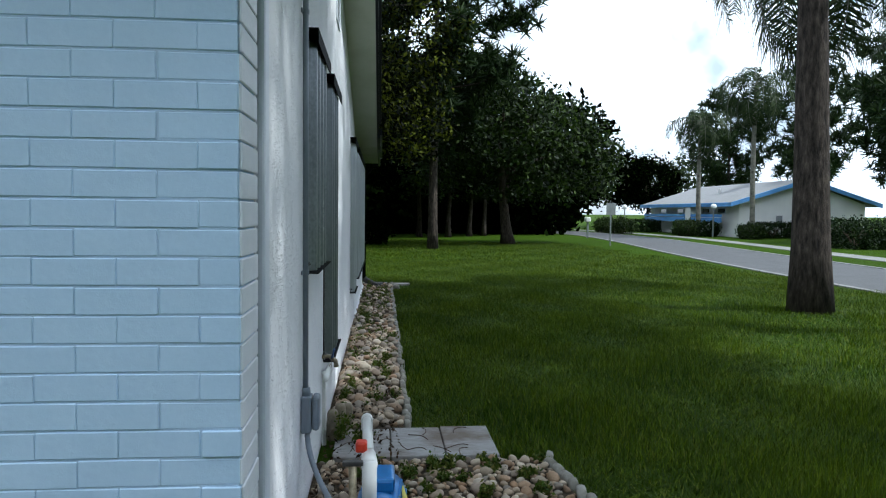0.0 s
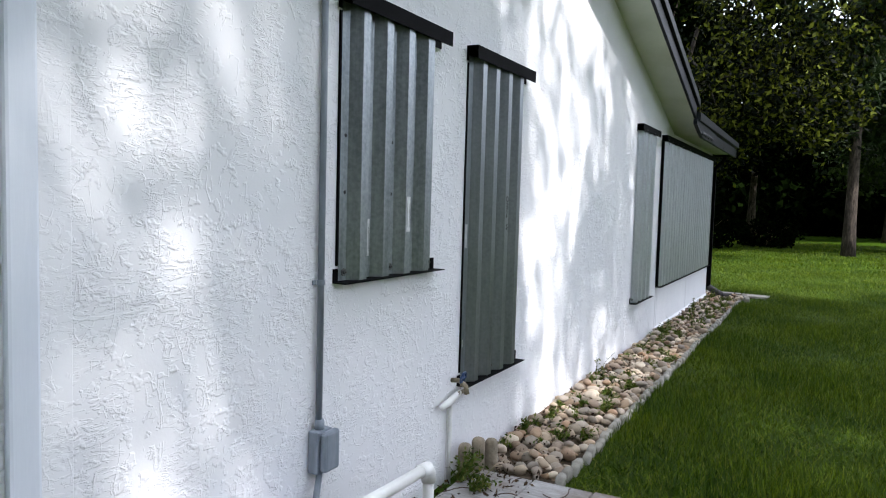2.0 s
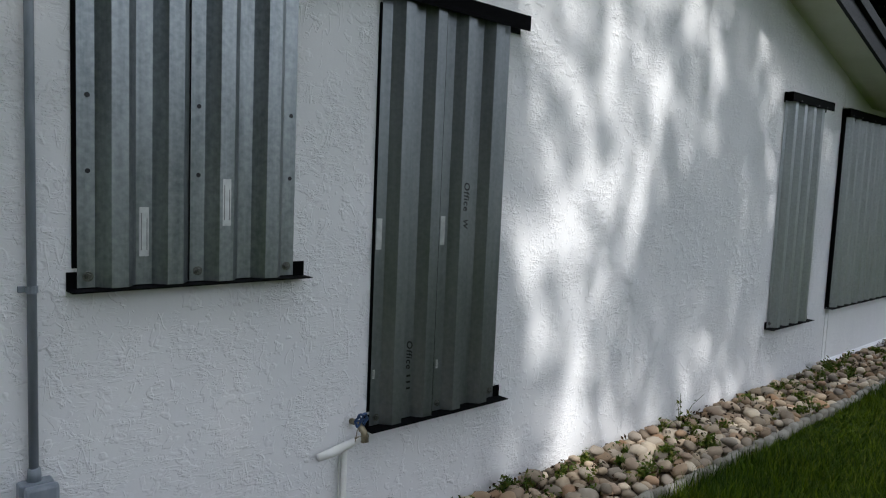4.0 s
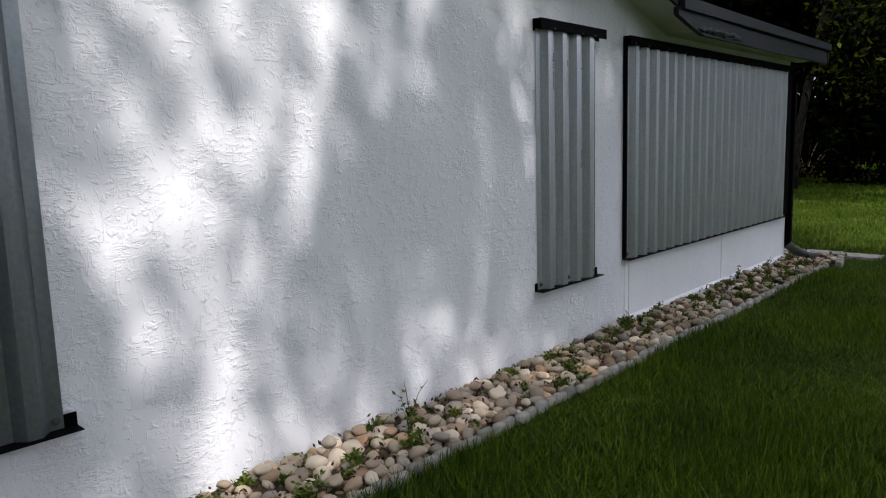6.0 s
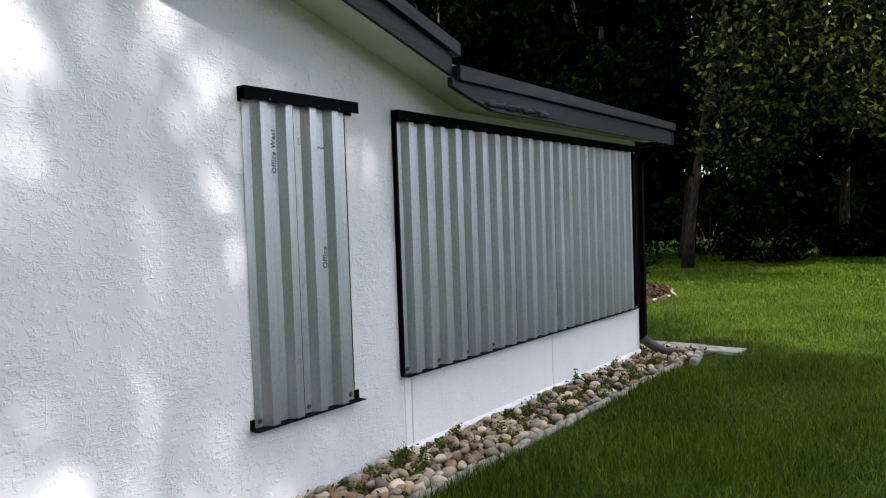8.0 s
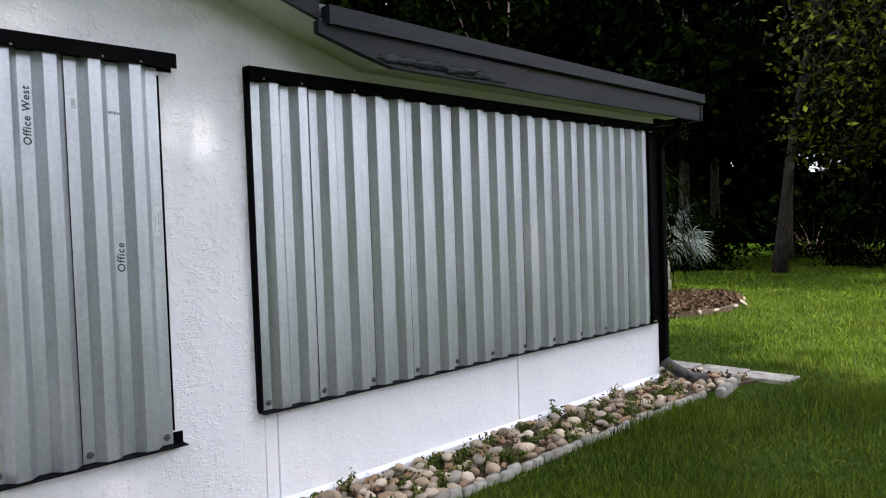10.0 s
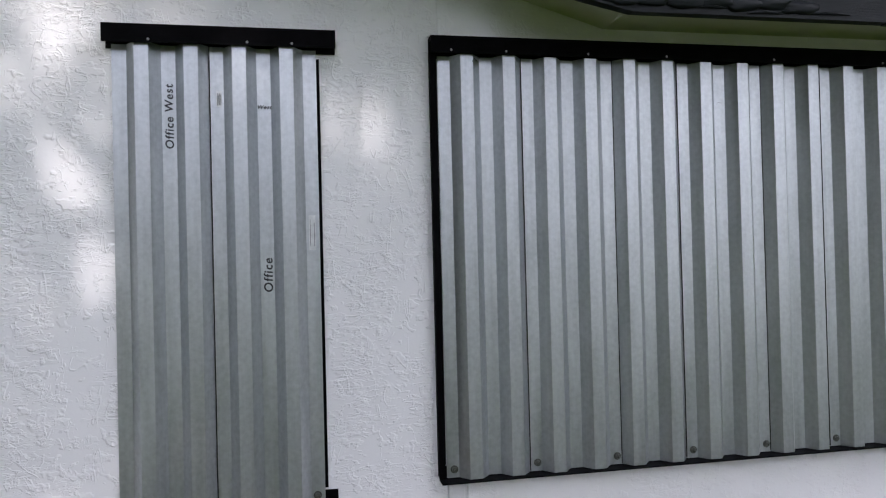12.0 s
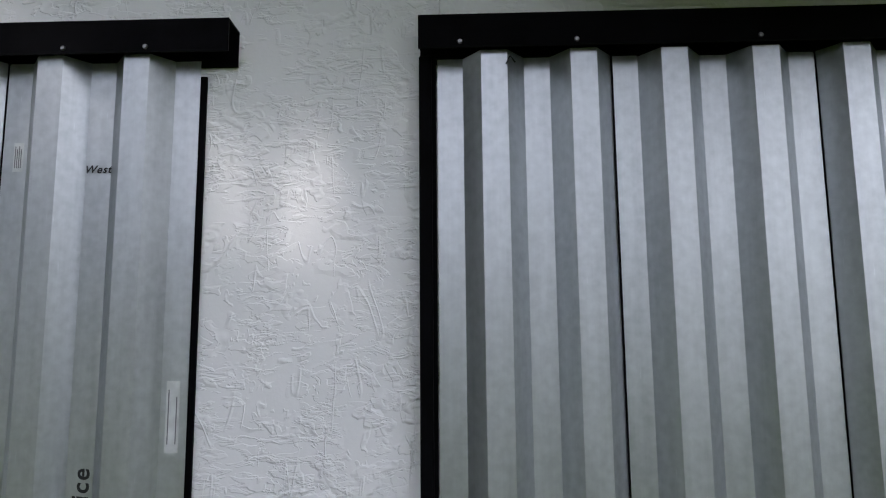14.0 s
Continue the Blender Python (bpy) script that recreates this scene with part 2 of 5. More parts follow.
n = Nodes("grained_paving_slab", 0.8)
grain = n.noise(9, 5, 0.6, n.scaled(6, 0.9, 1), "FBM", 1.2)
crack = n.ramp(n.noise(3.2, 4, 0.6, n.scaled(2.4, 0.7, 1), "RIDGED_MULTIFRACTAL", 0.8), (0.86, 0.0), (0.96, 1.0))
c = n.ramp(grain, (0.3, (0.224, 0.208, 0.2)), (0.55, (0.32, 0.312, 0.304)), (0.75, (0.4, 0.392, 0.384)))
c = n.mix(n.ramp(n.noise(2.1, 4, 0.6), (0.46, 0.0), (0.64, 0.85)), c, (0.12, 0.08, 0.052))
n.colour(n.mix(crack, c, (0.04, 0.032, 0.024)))
SLAB = n.bump(n.calc("SUBTRACT", n.calc("MULTIPLY", grain, 0.5), crack), 0.7, 0.008)

n = Nodes("lawn_soil", 0.95, 0, 0.05)
far = n.ramp(n.noise(0.35, 5, 0.6), (0.3, (0.0324, 0.0720, 0.0009)), (0.7, (0.0593, 0.1065, 0.0017)))
near = n.ramp(n.noise(38, 5, 0.7), (0.3, (0.00496, 0.01296, 0.002)), (0.65, (0.0279, 0.05904, 0.003)))
n.colour(n.mix(0.55, far, near))
LAWN = n.bump(n.noise(30, 6, 0.75), 0.9, 0.05)

n = Nodes("grass_blade", 0.6, 0, 0.18)
tone = n.ramp(n.island(), (0.0, (0.0060, 0.0164, 0.0002)), (0.6, (0.0329, 0.0702, 0.0007)), (0.9, (0.1352, 0.1917, 0.0032)), (1.0, (0.2099, 0.2119, 0.0339)))
tone = n.mix(0.35, tone, n.ramp(n.noise(0.9, 4, 0.6), (0.35, (0.0229, 0.0609, 0.0005)), (0.65, (0.1002, 0.1471, 0.0010))))
n.colour(tone)
GRASS = n.leafy(0.35, tone)

n = Nodes("asphalt", 0.85)
n.colour(n.ramp(n.noise(1.2, 6, 0.7), (0.3, (0.049, 0.049, 0.0518)), (0.7, (0.077, 0.077, 0.0805))))
ASPHALT = n.bump(n.noise(60, 4), 0.4, 0.01)


def make_leaf(name, a, b, c, share=0.3, gloss=0.12):
    n = Nodes(name, 0.6, 0, gloss)
    tone = n.ramp(n.island(), (0.0, a), (0.55, b), (1.0, c))
    n.colour(tone)
    return n.leafy(share, tone)


LEAF_OAK = make_leaf("broad_leaf", (0.004, 0.009, 0.002), (0.014, 0.028, 0.004), (0.045, 0.075, 0.009), 0.25, 0.2)
# sunlit highlights and black shade among the leaves are set as colour
LEAF_SUN_SHADE = make_leaf("sun_shade_yellow_green_leaf", (0.0008, 0.002, 0.0004), (0.002, 0.0042, 0.0006), (0.085, 0.10, 0.008), 0.2, 0.05)
# near-black: the deep shade under the canopy is put into this leaf colour
LEAF_SHADED = make_leaf("shaded_leaf", (0.0006, 0.0012, 0.0005), (0.0011, 0.0022, 0.0005), (0.004, 0.008, 0.0015), 0.05, 0.0)
LEAF_PINE = make_leaf("pine_needle", (0.007, 0.015, 0.004), (0.018, 0.036, 0.009), (0.042, 0.066, 0.016), 0.15, 0.15)
LEAF_PALM = make_leaf("palm_leaflet", (0.012, 0.024, 0.008), (0.028, 0.046, 0.015), (0.06, 0.08, 0.03), 0.2)
LEAF_SILVER = make_leaf("silver_palm_leaf", (0.02, 0.03, 0.025), (0.045, 0.06, 0.05), (0.10, 0.12, 0.11), 0.1)
LEAF_HEDGE = make_leaf("hedge_leaf", (0.004, 0.010, 0.003), (0.010, 0.022, 0.004), (0.028, 0.050, 0.009), 0.1)
LEAF_WEED = make_leaf("weed_leaf", (0.03, 0.06, 0.006), (0.07, 0.11, 0.012), (0.20, 0.19, 0.05), 0.25)
LEAF_LITTER = make_leaf("fallen_leaf", (0.016, 0.009, 0.005), (0.045, 0.026, 0.012), (0.10, 0.065, 0.035), 0.1)

n = Nodes("pine_bark", 0.92, 0, 0.2)
plates = n.noise(7, 5, 0.65, n.scaled(2.2, 2.2, 0.6))
n.colour(n.ramp(plates, (0.35, (0.014, 0.011, 0.009)), (0.55, (0.055, 0.043, 0.034)), (0.75, (0.12, 0.095, 0.075))))
BARK = n.bump(plates, 1.0, 0.04)
n = Nodes("dark_bark", 0.95, 0, 0.1)
n.colour(n.ramp(n.noise(9, 5, 0.65, n.scaled(2.2, 2.2, 0.6)), (0.35, (0.008, 0.007, 0.006)), (0.7, (0.035, 0.030, 0.025))))
DARK_BARK = n.bump(n.noise(9, 5, 0.65, n.scaled(2.2, 2.2, 0.6)), 0.8, 0.03)
n = Nodes("palm_bark", 0.9, 0, 0.2)
rings = n.noise(10, 4, 0.6, n.scaled(0.5, 0.5, 3.0))
moss = n.ramp(n.noise(4, 5, 0.65), (0.52, 0.0), (0.66, 0.8))
n.colour(n.mix(moss, n.ramp(rings, (0.3, (0.10, 0.095, 0.075)), (0.7, (0.23, 0.22, 0.18))), (0.035, 0.032, 0.025)))
PALM_BARK = n.bump(rings, 0.6, 0.02)

n = Nodes("roof_shingle", 0.9)
n.colour(n.ramp(n.noise(3, 5, 0.7), (0.3, (0.186, 0.186, 0.186)), (0.7, (0.248, 0.248, 0.2542))))
SHINGLE = n.bump(n.noise(30, 4), 0.4, 0.01)
n = Nodes("house_paint", 0.7)
n.colour(n.ramp(n.noise(1.5, 5), (0.3, (0.80, 0.78, 0.74)), (0.7, (0.86, 0.84, 0.80))))
HOUSE_PAINT = n.bump(n.noise(30, 4), 0.2, 0.005)
n = Nodes("house_blue_paint", 0.55)
n.colour(n.ramp(n.noise(2, 4), (0.3, (0.10, 0.28, 0.60)), (0.7, (0.15, 0.36, 0.70))))
HOUSE_BLUE = n.bump(n.noise(30, 4), 0.1, 0.004)
n = Nodes("worn_kerb_concrete", 0.9)
n.colour(n.ramp(n.noise(2.5, 5, 0.7), (0.3, (0.13, 0.13, 0.12)), (0.7, (0.24, 0.235, 0.22))))
KERB = n.bump(n.noise(30, 4), 0.3, 0.01)
n = Nodes("dark_window_glass", 0.1)
GLASS_DARK = n.colour((0.02, 0.025, 0.03)).mat
n = Nodes("grey_post_paint", 0.5, 0.3)
POST = n.colour(n.ramp(n.noise(12, 3), (0.3, (0.20, 0.21, 0.21)), (0.7, (0.30, 0.31, 0.31)))).mat
n = Nodes("white_globe", 0.3)
GLOBE = n.colour((0.85, 0.85, 0.85)).mat
n = Nodes("twig", 0.9)
TWIG = n.colour(n.ramp(n.noise(30, 3), (0.3, (0.04, 0.025, 0.015)), (0.7, (0.11, 0.07, 0.045)))).mat

# ---- building helpers ----
BASE = {}


def thing(name, label, category, at=(0, 0, 0), group="", kind=""):
    ob = new(name)
    ob.location = at
    ob.empty_display_size = 0.1
    BASE[ob] = Vector(at)
    return tagged(ob, label, category, group, kind)


def part(name, shape, material, parent=None, label="", smooth=False):
    """Links a bmesh or mesh, given in world metres, as one object under its parent."""
    if isinstance(shape, bmesh.types.BMesh):
        me = bpy.data.meshes.new(name)
        shape.to_mesh(me)
        shape.free()
    else:
        me = shape
    if smooth:
        me.polygons.foreach_set("use_smooth", [True] * len(me.polygons))
    if not me.materials:
        me.materials.append(material)
    ob = new(name, me)
    if parent is not None:
        base = BASE[parent]
        BASE[ob] = base
        me.transform(Matrix.Translation(-base))
        ob.parent = parent
    else:
        BASE[ob] = Vector((0, 0, 0))
    if label:
        ob["label"] = label
    return ob


def box(x0, x1, y0, y1, z0, z1, bevel=0.0, seg=1, bm=None):
    bm = bm or bmesh.new()
    m = Matrix.Translation(((x0 + x1) / 2, (y0 + y1) / 2, (z0 + z1) / 2)) @ Matrix.Diagonal((x1 - x0, y1 - y0, z1 - z0, 1))
    got = bmesh.ops.create_cube(bm, size=1, matrix=m)
    if bevel:
        edges = list({e for v in got["verts"] for e in v.link_edges})
        bmesh.ops.bevel(bm, geom=edges, offset=bevel, segments=seg, affect="EDGES", profile=0.5)
    return bm


def prism(poly, axis, a, b, bm=None):
    """A polygon of (u, v) drawn out along an axis: y (u=x, v=z), x (u=y, v=z) or z (u=x, v=y)."""
    bm = bm or bmesh.new()

    def at(u, v, w):
        return {"y": (u, w, v), "x": (w, u, v), "z": (u, v, w)}[axis]
    lo = [bm.verts.new(at(u, v, a)) for u, v in poly]
    hi = [bm.verts.new(at(u, v, b)) for u, v in poly]
    bm.faces.new(lo)
    bm.faces.new(hi[::-1])
    for i in range(len(poly)):
        j = (i + 1) % len(poly)
        bm.faces.new((lo[j], lo[i], hi[i], hi[j]))
    bmesh.ops.recalc_face_normals(bm, faces=bm.faces[:])
    return bm


def tube(points, radii, sides=10, bm=None, cap=True):
    """A round bar along points, with a radius at each."""
    bm = bm or bmesh.new()
    pts = [Vector(p) for p in points]
    if not isinstance(radii, (list, tuple)):
        radii = [radii] * len(pts)
    rings, side = [], None
    for i, p in enumerate(pts):
        d = (pts[min(i + 1, len(pts) - 1)] - pts[max(i - 1, 0)]).normalized()
        if side is None:
            side = d.orthogonal().normalized()
        side = (side - d * side.dot(d)).normalized()
        up = d.cross(side)
        rings.append([bm.verts.new(p + (side * math.cos(a) + up * math.sin(a)) * radii[i])
                      for a in (2 * math.pi * k / sides for k in range(sides))])
    for r, s in zip(rings, rings[1:]):
        for k in range(sides):
            bm.faces.new((r[k], r[(k + 1) % sides], s[(k + 1) % sides], s[k]))
    if cap:
        bm.faces.new(rings[0][::-1])
        bm.faces.new(rings[-1])
    return bm


def soup(name, verts, size, material):
    """A mesh of many loose faces with size corners each, from an array of corners."""
    verts = np.asarray(verts, dtype=np.float32).reshape(-1, 3)
    count = len(verts) // size
    me = bpy.data.meshes.new(name)
    me.vertices.add(len(verts))
    me.vertices.foreach_set("co", verts.ravel())
    me.loops.add(len(verts))
    me.loops.foreach_set("vertex_index", np.arange(len(verts), dtype=np.int32))
    me.polygons.add(count)
    me.polygons.foreach_set("loop_start", np.arange(0, len(verts), size, dtype=np.int32))
    me.update(calc_edges=True)
    me.materials.append(material)
    return me


def unit(v):
    return v / np.maximum(np.linalg.norm(v, axis=-1, keepdims=True), 1e-6)


def leaves(rng, centres, length, width, up=0.0, along=None):
    """Corners of leaf-shaped quads at the centres, turned at random; up lifts them towards level."""
    k = len(centres)
    d = unit(rng.normal(size=(k, 3))) if along is None else unit(along + rng.normal(size=(k, 3)) * 0.35)
    nrm = rng.normal(size=(k, 3)) + np.array((0, 0, up))
    s = unit(np.cross(d, nrm))
    L = (length * rng.uniform(0.6, 1.25, (k, 1))) / 2
    W = (width * rng.uniform(0.7, 1.2, (k, 1))) / 2
    return np.stack((centres - d * L, centres + s * W, centres + d * L, centres - s * W), axis=1)

# ---- ground, road ----
bm = bmesh.new()
xs = [-2500, -60, -20, 0, 20, 60, 120, 2500]
ys = [-2500, -80, -30, -10, 0, 10, 40, 2500]
grid = [[bm.verts.new((x, y, 0)) for y in ys] for x in xs]
for i in range(len(xs) - 1):
    for j in range(len(ys) - 1):
        bm.faces.new((grid[i][j], grid[i + 1][j], grid[i + 1][j + 1], grid[i][j + 1]))
tagged(part("ground", bm, LAWN), "mown green lawn reaching far under the trees", "lawn", kind="structure")

ROAD = [(-40, -10.6), (-10, -11.0), (8, -11.9), (16, -12.4), (25, -13.4), (34, -14.7), (44, -15.7), (54, -15.2), (66, -12.6), (80, -6), (96, 6), (120, 30)]


def ribbon(line, off_a, off_b, z0, z1):
    """A strip that follows a line, between two sideways offsets."""
    bm = bmesh.new()
    pts = [Vector((x, y, 0)) for x, y in line]
    fine = []
    for i in range(len(pts) - 1):
        p0, p1, p2, p3 = pts[max(i - 1, 0)], pts[i], pts[i + 1], pts[min(i + 2, len(pts) - 1)]
        for k in range(6):
            t = k / 6
            fine.append(0.5 * ((2 * p1) + (p2 - p0) * t + (2 * p0 - 5 * p1 + 4 * p2 - p3) * t * t + (3 * p1 - p0 - 3 * p2 + p3) * t ** 3))
    fine.append(pts[-1])
    rows = []
    for i, p in enumerate(fine):
        d = (fine[min(i + 1, len(fine) - 1)] - fine[max(i - 1, 0)]).normalized()
        s = Vector((-d.y, d.x, 0))
        a, b = p + s * off_a, p + s * off_b
        rows.append([bm.verts.new((a.x, a.y, z0)), bm.verts.new((a.x, a.y, z1)), bm.verts.new((b.x, b.y, z1)), bm.verts.new((b.x, b.y, z0))])
    for r, q in zip(rows, rows[1:]):
        for k in range(3):
            bm.faces.new((r[k], r[k + 1], q[k + 1], q[k]))
    bmesh.ops.recalc_face_normals(bm, faces=bm.faces[:])
    return bm


tagged(part("road", ribbon(ROAD, -1.95, 1.95, -0.02, 0.012), ASPHALT), "grey asphalt street curving past the lawn", "road", kind="structure")
tagged(part("kerb", ribbon(ROAD, 1.95, 2.13, -0.02, 0.030), KERB), "pale concrete edge strip along the street", "kerb", kind="structure")
tagged(part("kerb", ribbon(ROAD, -2.13, -1.95, -0.02, 0.030), KERB), "pale concrete edge strip along the street", "kerb", kind="structure")
tagged(part("pavement", ribbon(ROAD, -5.2, -4.0, -0.02, 0.02), KERB), "concrete footpath across the street", "pavement", kind="structure")

# ---- the house: walls and roof ----
X0, X1 = 0.62, 12.595        # house corners along the side wall
RIDGE, EAVE, SLOPE = 4.75, 8.75, 0.29
OUT = 0.33                   # overhang of the roof


def rake(x):
    return 2.57 + SLOPE * (EAVE - RIDGE - abs(x - RIDGE))


side = [(0.905, -0.1), (8.528, -0.1), (8.528, 0.5), (8.528, rake(8.528) + 0.06), (RIDGE, rake(RIDGE) + 0.06), (0.905, rake(0.905) + 0.06)]
wall = tagged(part("wall_side", prism(side, "y", 0.0, 0.2), STUCCO), "white textured stucco gable wall beside the rock bed", "wall", kind="structure")
tagged(part("wall_over_window", prism([(8.53, 2.362), (X1, 2.362), (X1, 2.44), (8.83, 2.60), (8.53, rake(8.53) + 0.06)], "y", 0.0, 0.2), STUCCO_SMOOTH),
       "narrow white stucco strip over the wide shutter", "wall", kind="structure")
for a, b in ((8.53, 8.597), (8.609, 10.578), (10.590, X1)):
    tagged(part("wall_knee", box(a, b, -0.004, 0.2, -0.1, 0.56, 0.003), STUCCO_SMOOTH), "smooth white stucco panel below the wide shutter", "wall", kind="structure")
tagged(part("wall_backing", box(8.53, X1, 0.012, 0.2, -0.1, 2.36), STUCCO_SMOOTH), "white wall behind the wide shutter", "wall", kind="structure")
tagged(part("wall_plinth", prism([(-0.03, -0.1), (0.0, -0.1), (0.0, 0.085), (-0.012, 0.08), (-0.03, 0.06)], "x", 8.53, X1), STUCCO_SMOOTH),
       "low white plinth along the wall foot", "plinth", kind="structure")
tagged(part("wall_end", box(X1 - 0.2, X1, 0.2, 8.2, -0.1, 2.42), STUCCO_SMOOTH), "white end wall of the house", "wall", kind="structure")
tagged(part("wall_rear", box(X0, X1, 8.2, 8.4, -0.1, 2.55), STUCCO_SMOOTH), "white rear wall of the house", "wall", kind="structure")

# roof slabs, seen only from below and at their edges
T = 0.20
tagged(part("roof", prism([(0.3, rake(0.3) + 0.03), (RIDGE, rake(RIDGE) + 0.03), (EAVE, rake(EAVE) + 0.03), (EAVE, rake(EAVE) + T), (RIDGE, rake(RIDGE) + T + 0.02), (0.3, rake(0.3) + T)],
                           "y", -OUT + 0.03, 8.7), SHINGLE), "grey shingle gable roof with dark edges", "roof", kind="structure")
tagged(part("roof_low", prism([(EAVE, 2.61), (9.25, 2.45), (12.832, 2.45), (12.832, 2.60), (EAVE, 2.66)], "y", -OUT + 0.03, 8.7), SHINGLE), "flat low roof over the wide shutter", "roof", kind="structure")
soff = thing("soffit", "pale painted soffit under the eave with green lawn bounce in its colour", "soffit", kind="structure")
part("rake_soffit", prism([(RIDGE, rake(RIDGE) + 0.012), (8.45, rake(8.45) + 0.012), (9.25, 2.425), (9.25, 2.445), (8.45, rake(8.45) + 0.028), (RIDGE, rake(RIDGE) + 0.028)], "y", -OUT + 0.03, 0.0), SOFFIT, soff)
part("rake_soffit", prism([(0.3, rake(0.3) + 0.012), (RIDGE, rake(RIDGE) + 0.012), (RIDGE, rake(RIDGE) + 0.028), (0.3, rake(0.3) + 0.028)], "y", -OUT + 0.03, 0.0), SOFFIT, soff)
part("eave_soffit", box(9.252, 12.83, -OUT + 0.03, 0.0, 2.425, 2.445), SOFFIT, soff)

fas = thing("fascia", "black-painted wooden fascia along the roof edge", "fascia", kind="structure")


def sloped(lo, hi, y0, y1, xa, xb):
    return prism([(xa, rake(xa) + lo), (xb, rake(xb) + lo), (xb, rake(xb) + hi), (xa, rake(xa) + hi)], "y", y0, y1)


part("lower_board", sloped(0.0, 0.135, -OUT, -OUT + 0.028, RIDGE, EAVE), BLACK_WOOD, fas)
part("upper_board", sloped(0.15, 0.235, -OUT - 0.03, -OUT + 0.028, RIDGE, EAVE + 0.06), BLACK_WOOD, fas)
part("lower_board", sloped(0.0, 0.135, -OUT, -OUT + 0.028, 0.3, RIDGE), BLACK_WOOD, fas)
part("upper_board", sloped(0.15, 0.235, -OUT - 0.03, -OUT + 0.028, 0.25, RIDGE), BLACK_WOOD, fas)
part("lower_board", prism([(EAVE - 0.02, 2.50), (9.02, 2.425), (9.22, 2.383), (10.335, 2.383), (10.335, 2.52), (EAVE - 0.02, 2.56)], "y", -OUT - 0.014, -OUT + 0.028), BLACK_WOOD, fas, "cracked and patched black board")
part("lower_board", prism([(10.34, 2.380), (12.83, 2.376), (12.83, 2.511), (10.34, 2.515)], "y", -OUT - 0.004, -OUT + 0.028), BLACK_WOOD, fas)
part("end_board", box(12.834, 12.872, -OUT - 0.012, 8.7, 2.375, 2.515, 0.004), BLACK_WOOD, fas)
part("upper_board", prism([(EAVE + 0.03, 2.545), (12.855, 2.530), (12.855, 2.605), (EAVE + 0.03, 2.64)], "y", -OUT - 0.045, -OUT + 0.028), BLACK_WOOD, fas)

rng = np.random.default_rng(3)
for k in range(7):
    # paint blisters and lifted splinters on the patched board
    bm = bmesh.new()
    bmesh.ops.create_icosphere(bm, subdivisions=3, radius=0.5)
    x = 9.20 + 0.125 * k + rng.uniform(-0.02, 0.02)
    off = Vector(rng.uniform(-9, 9, 3))
    for v in bm.verts:
        v.co *= 1 + 0.35 * noise.noise(v.co * 3.0 + off)
        v.co = Vector((x + v.co.x * 0.17, -OUT - 0.012 + v.co.y * 0.034, 2.432 + rng.uniform(-0.0004, 0.0004) + 0.010 * math.sin(3 * k) + v.co.z * 0.055 + v.co.x * 0.012))
    part("paint_blister", bm, BLACK_WOOD, fas, "lifted and cracked black paint", smooth=True)
for x, z, w in ((9.78, 2.395, 0.16), (10.05, 2.402, 0.22), (9.55, 2.408, 0.13), (11.15, 2.40, 0.05)):
    part("splinter", tube([(x - w / 2, -OUT - 0.016, z), (x, -OUT - 0.021, z + 0.006), (x + w / 2, -OUT - 0.016, z + 0.002)], [0.002, 0.005, 0.002], 6), BLACK_WOOD, fas)
lip = [(8.485 + 0.05 * k, -0.004, 2.364 + 0.006 * noise.noise(Vector((k * 0.7, 0, 3)))) for k in range(40)]
tagged(part("stucco_lip", tube(lip, [0.005 + 0.004 * abs(noise.noise(Vector((k * 0.9, 5, 0)))) for k in range(40)], 8), STUCCO_SMOOTH, smooth=True), "uneven plaster lip over the wide shutter's header", "trim", kind="structure")

vent = thing("gable_vent", "white painted gable vent flush in the stucco", "vent", (4.80, 0, 3.02))
bm = box(4.585, 5.015, -0.012, -0.002, 3.02, 3.045, 0.002)
for a in ((4.585, 4.612), (4.988, 5.015)):
    box(a[0], a[1], -0.012, -0.002, 3.047, 3.50, 0.002, bm=bm)
part("frame", bm, TRIM, vent)
for i in range(8):
    z = 3.06 + i * 0.055
    part("slat", prism([(-0.010, z), (-0.002, z + 0.03), (-0.002, z + 0.04), (-0.010, z + 0.01)], "x", 4.614, 4.986), TRIM, vent)

tagged(part("corner_trim", box(1.006, 1.10, -0.006, 0.0, -0.05, rake(1.0), 0.002), STUCCO_SMOOTH), "smooth white strip beside the corner downspout", "trim", kind="structure")
# the black strip stands in for shade in the open corner gap
tagged(part("corner_gap_seal", box(0.862, 0.903, 0.004, 0.1, -0.05, rake(0.9), 0.002), BLACK_METAL), "black strip for the shade in the gap beside the brick corner", "trim", kind="structure")
leader = thing("downspout", "pale painted square downspout in the brick corner", "downspout", (0.955, -0.03, 0.0))
part("pipe", box(0.915, 1.000, -0.030, -0.002, 0.02, 2.30, 0.010, 2), TRIM, leader)
part("joint_sleeve", box(0.911, 1.004, -0.034, -0.001, 2.14, 2.31, 0.010, 2), TRIM, leader)
part("upper_pipe", box(0.915, 1.000, -0.030, -0.002, 2.312, rake(0.95), 0.010, 2), TRIM, leader)

# ---- storm shutters ----
PITCH, FLAT, RUN, DEEP = 0.1752, 0.052, 0.036, 0.044


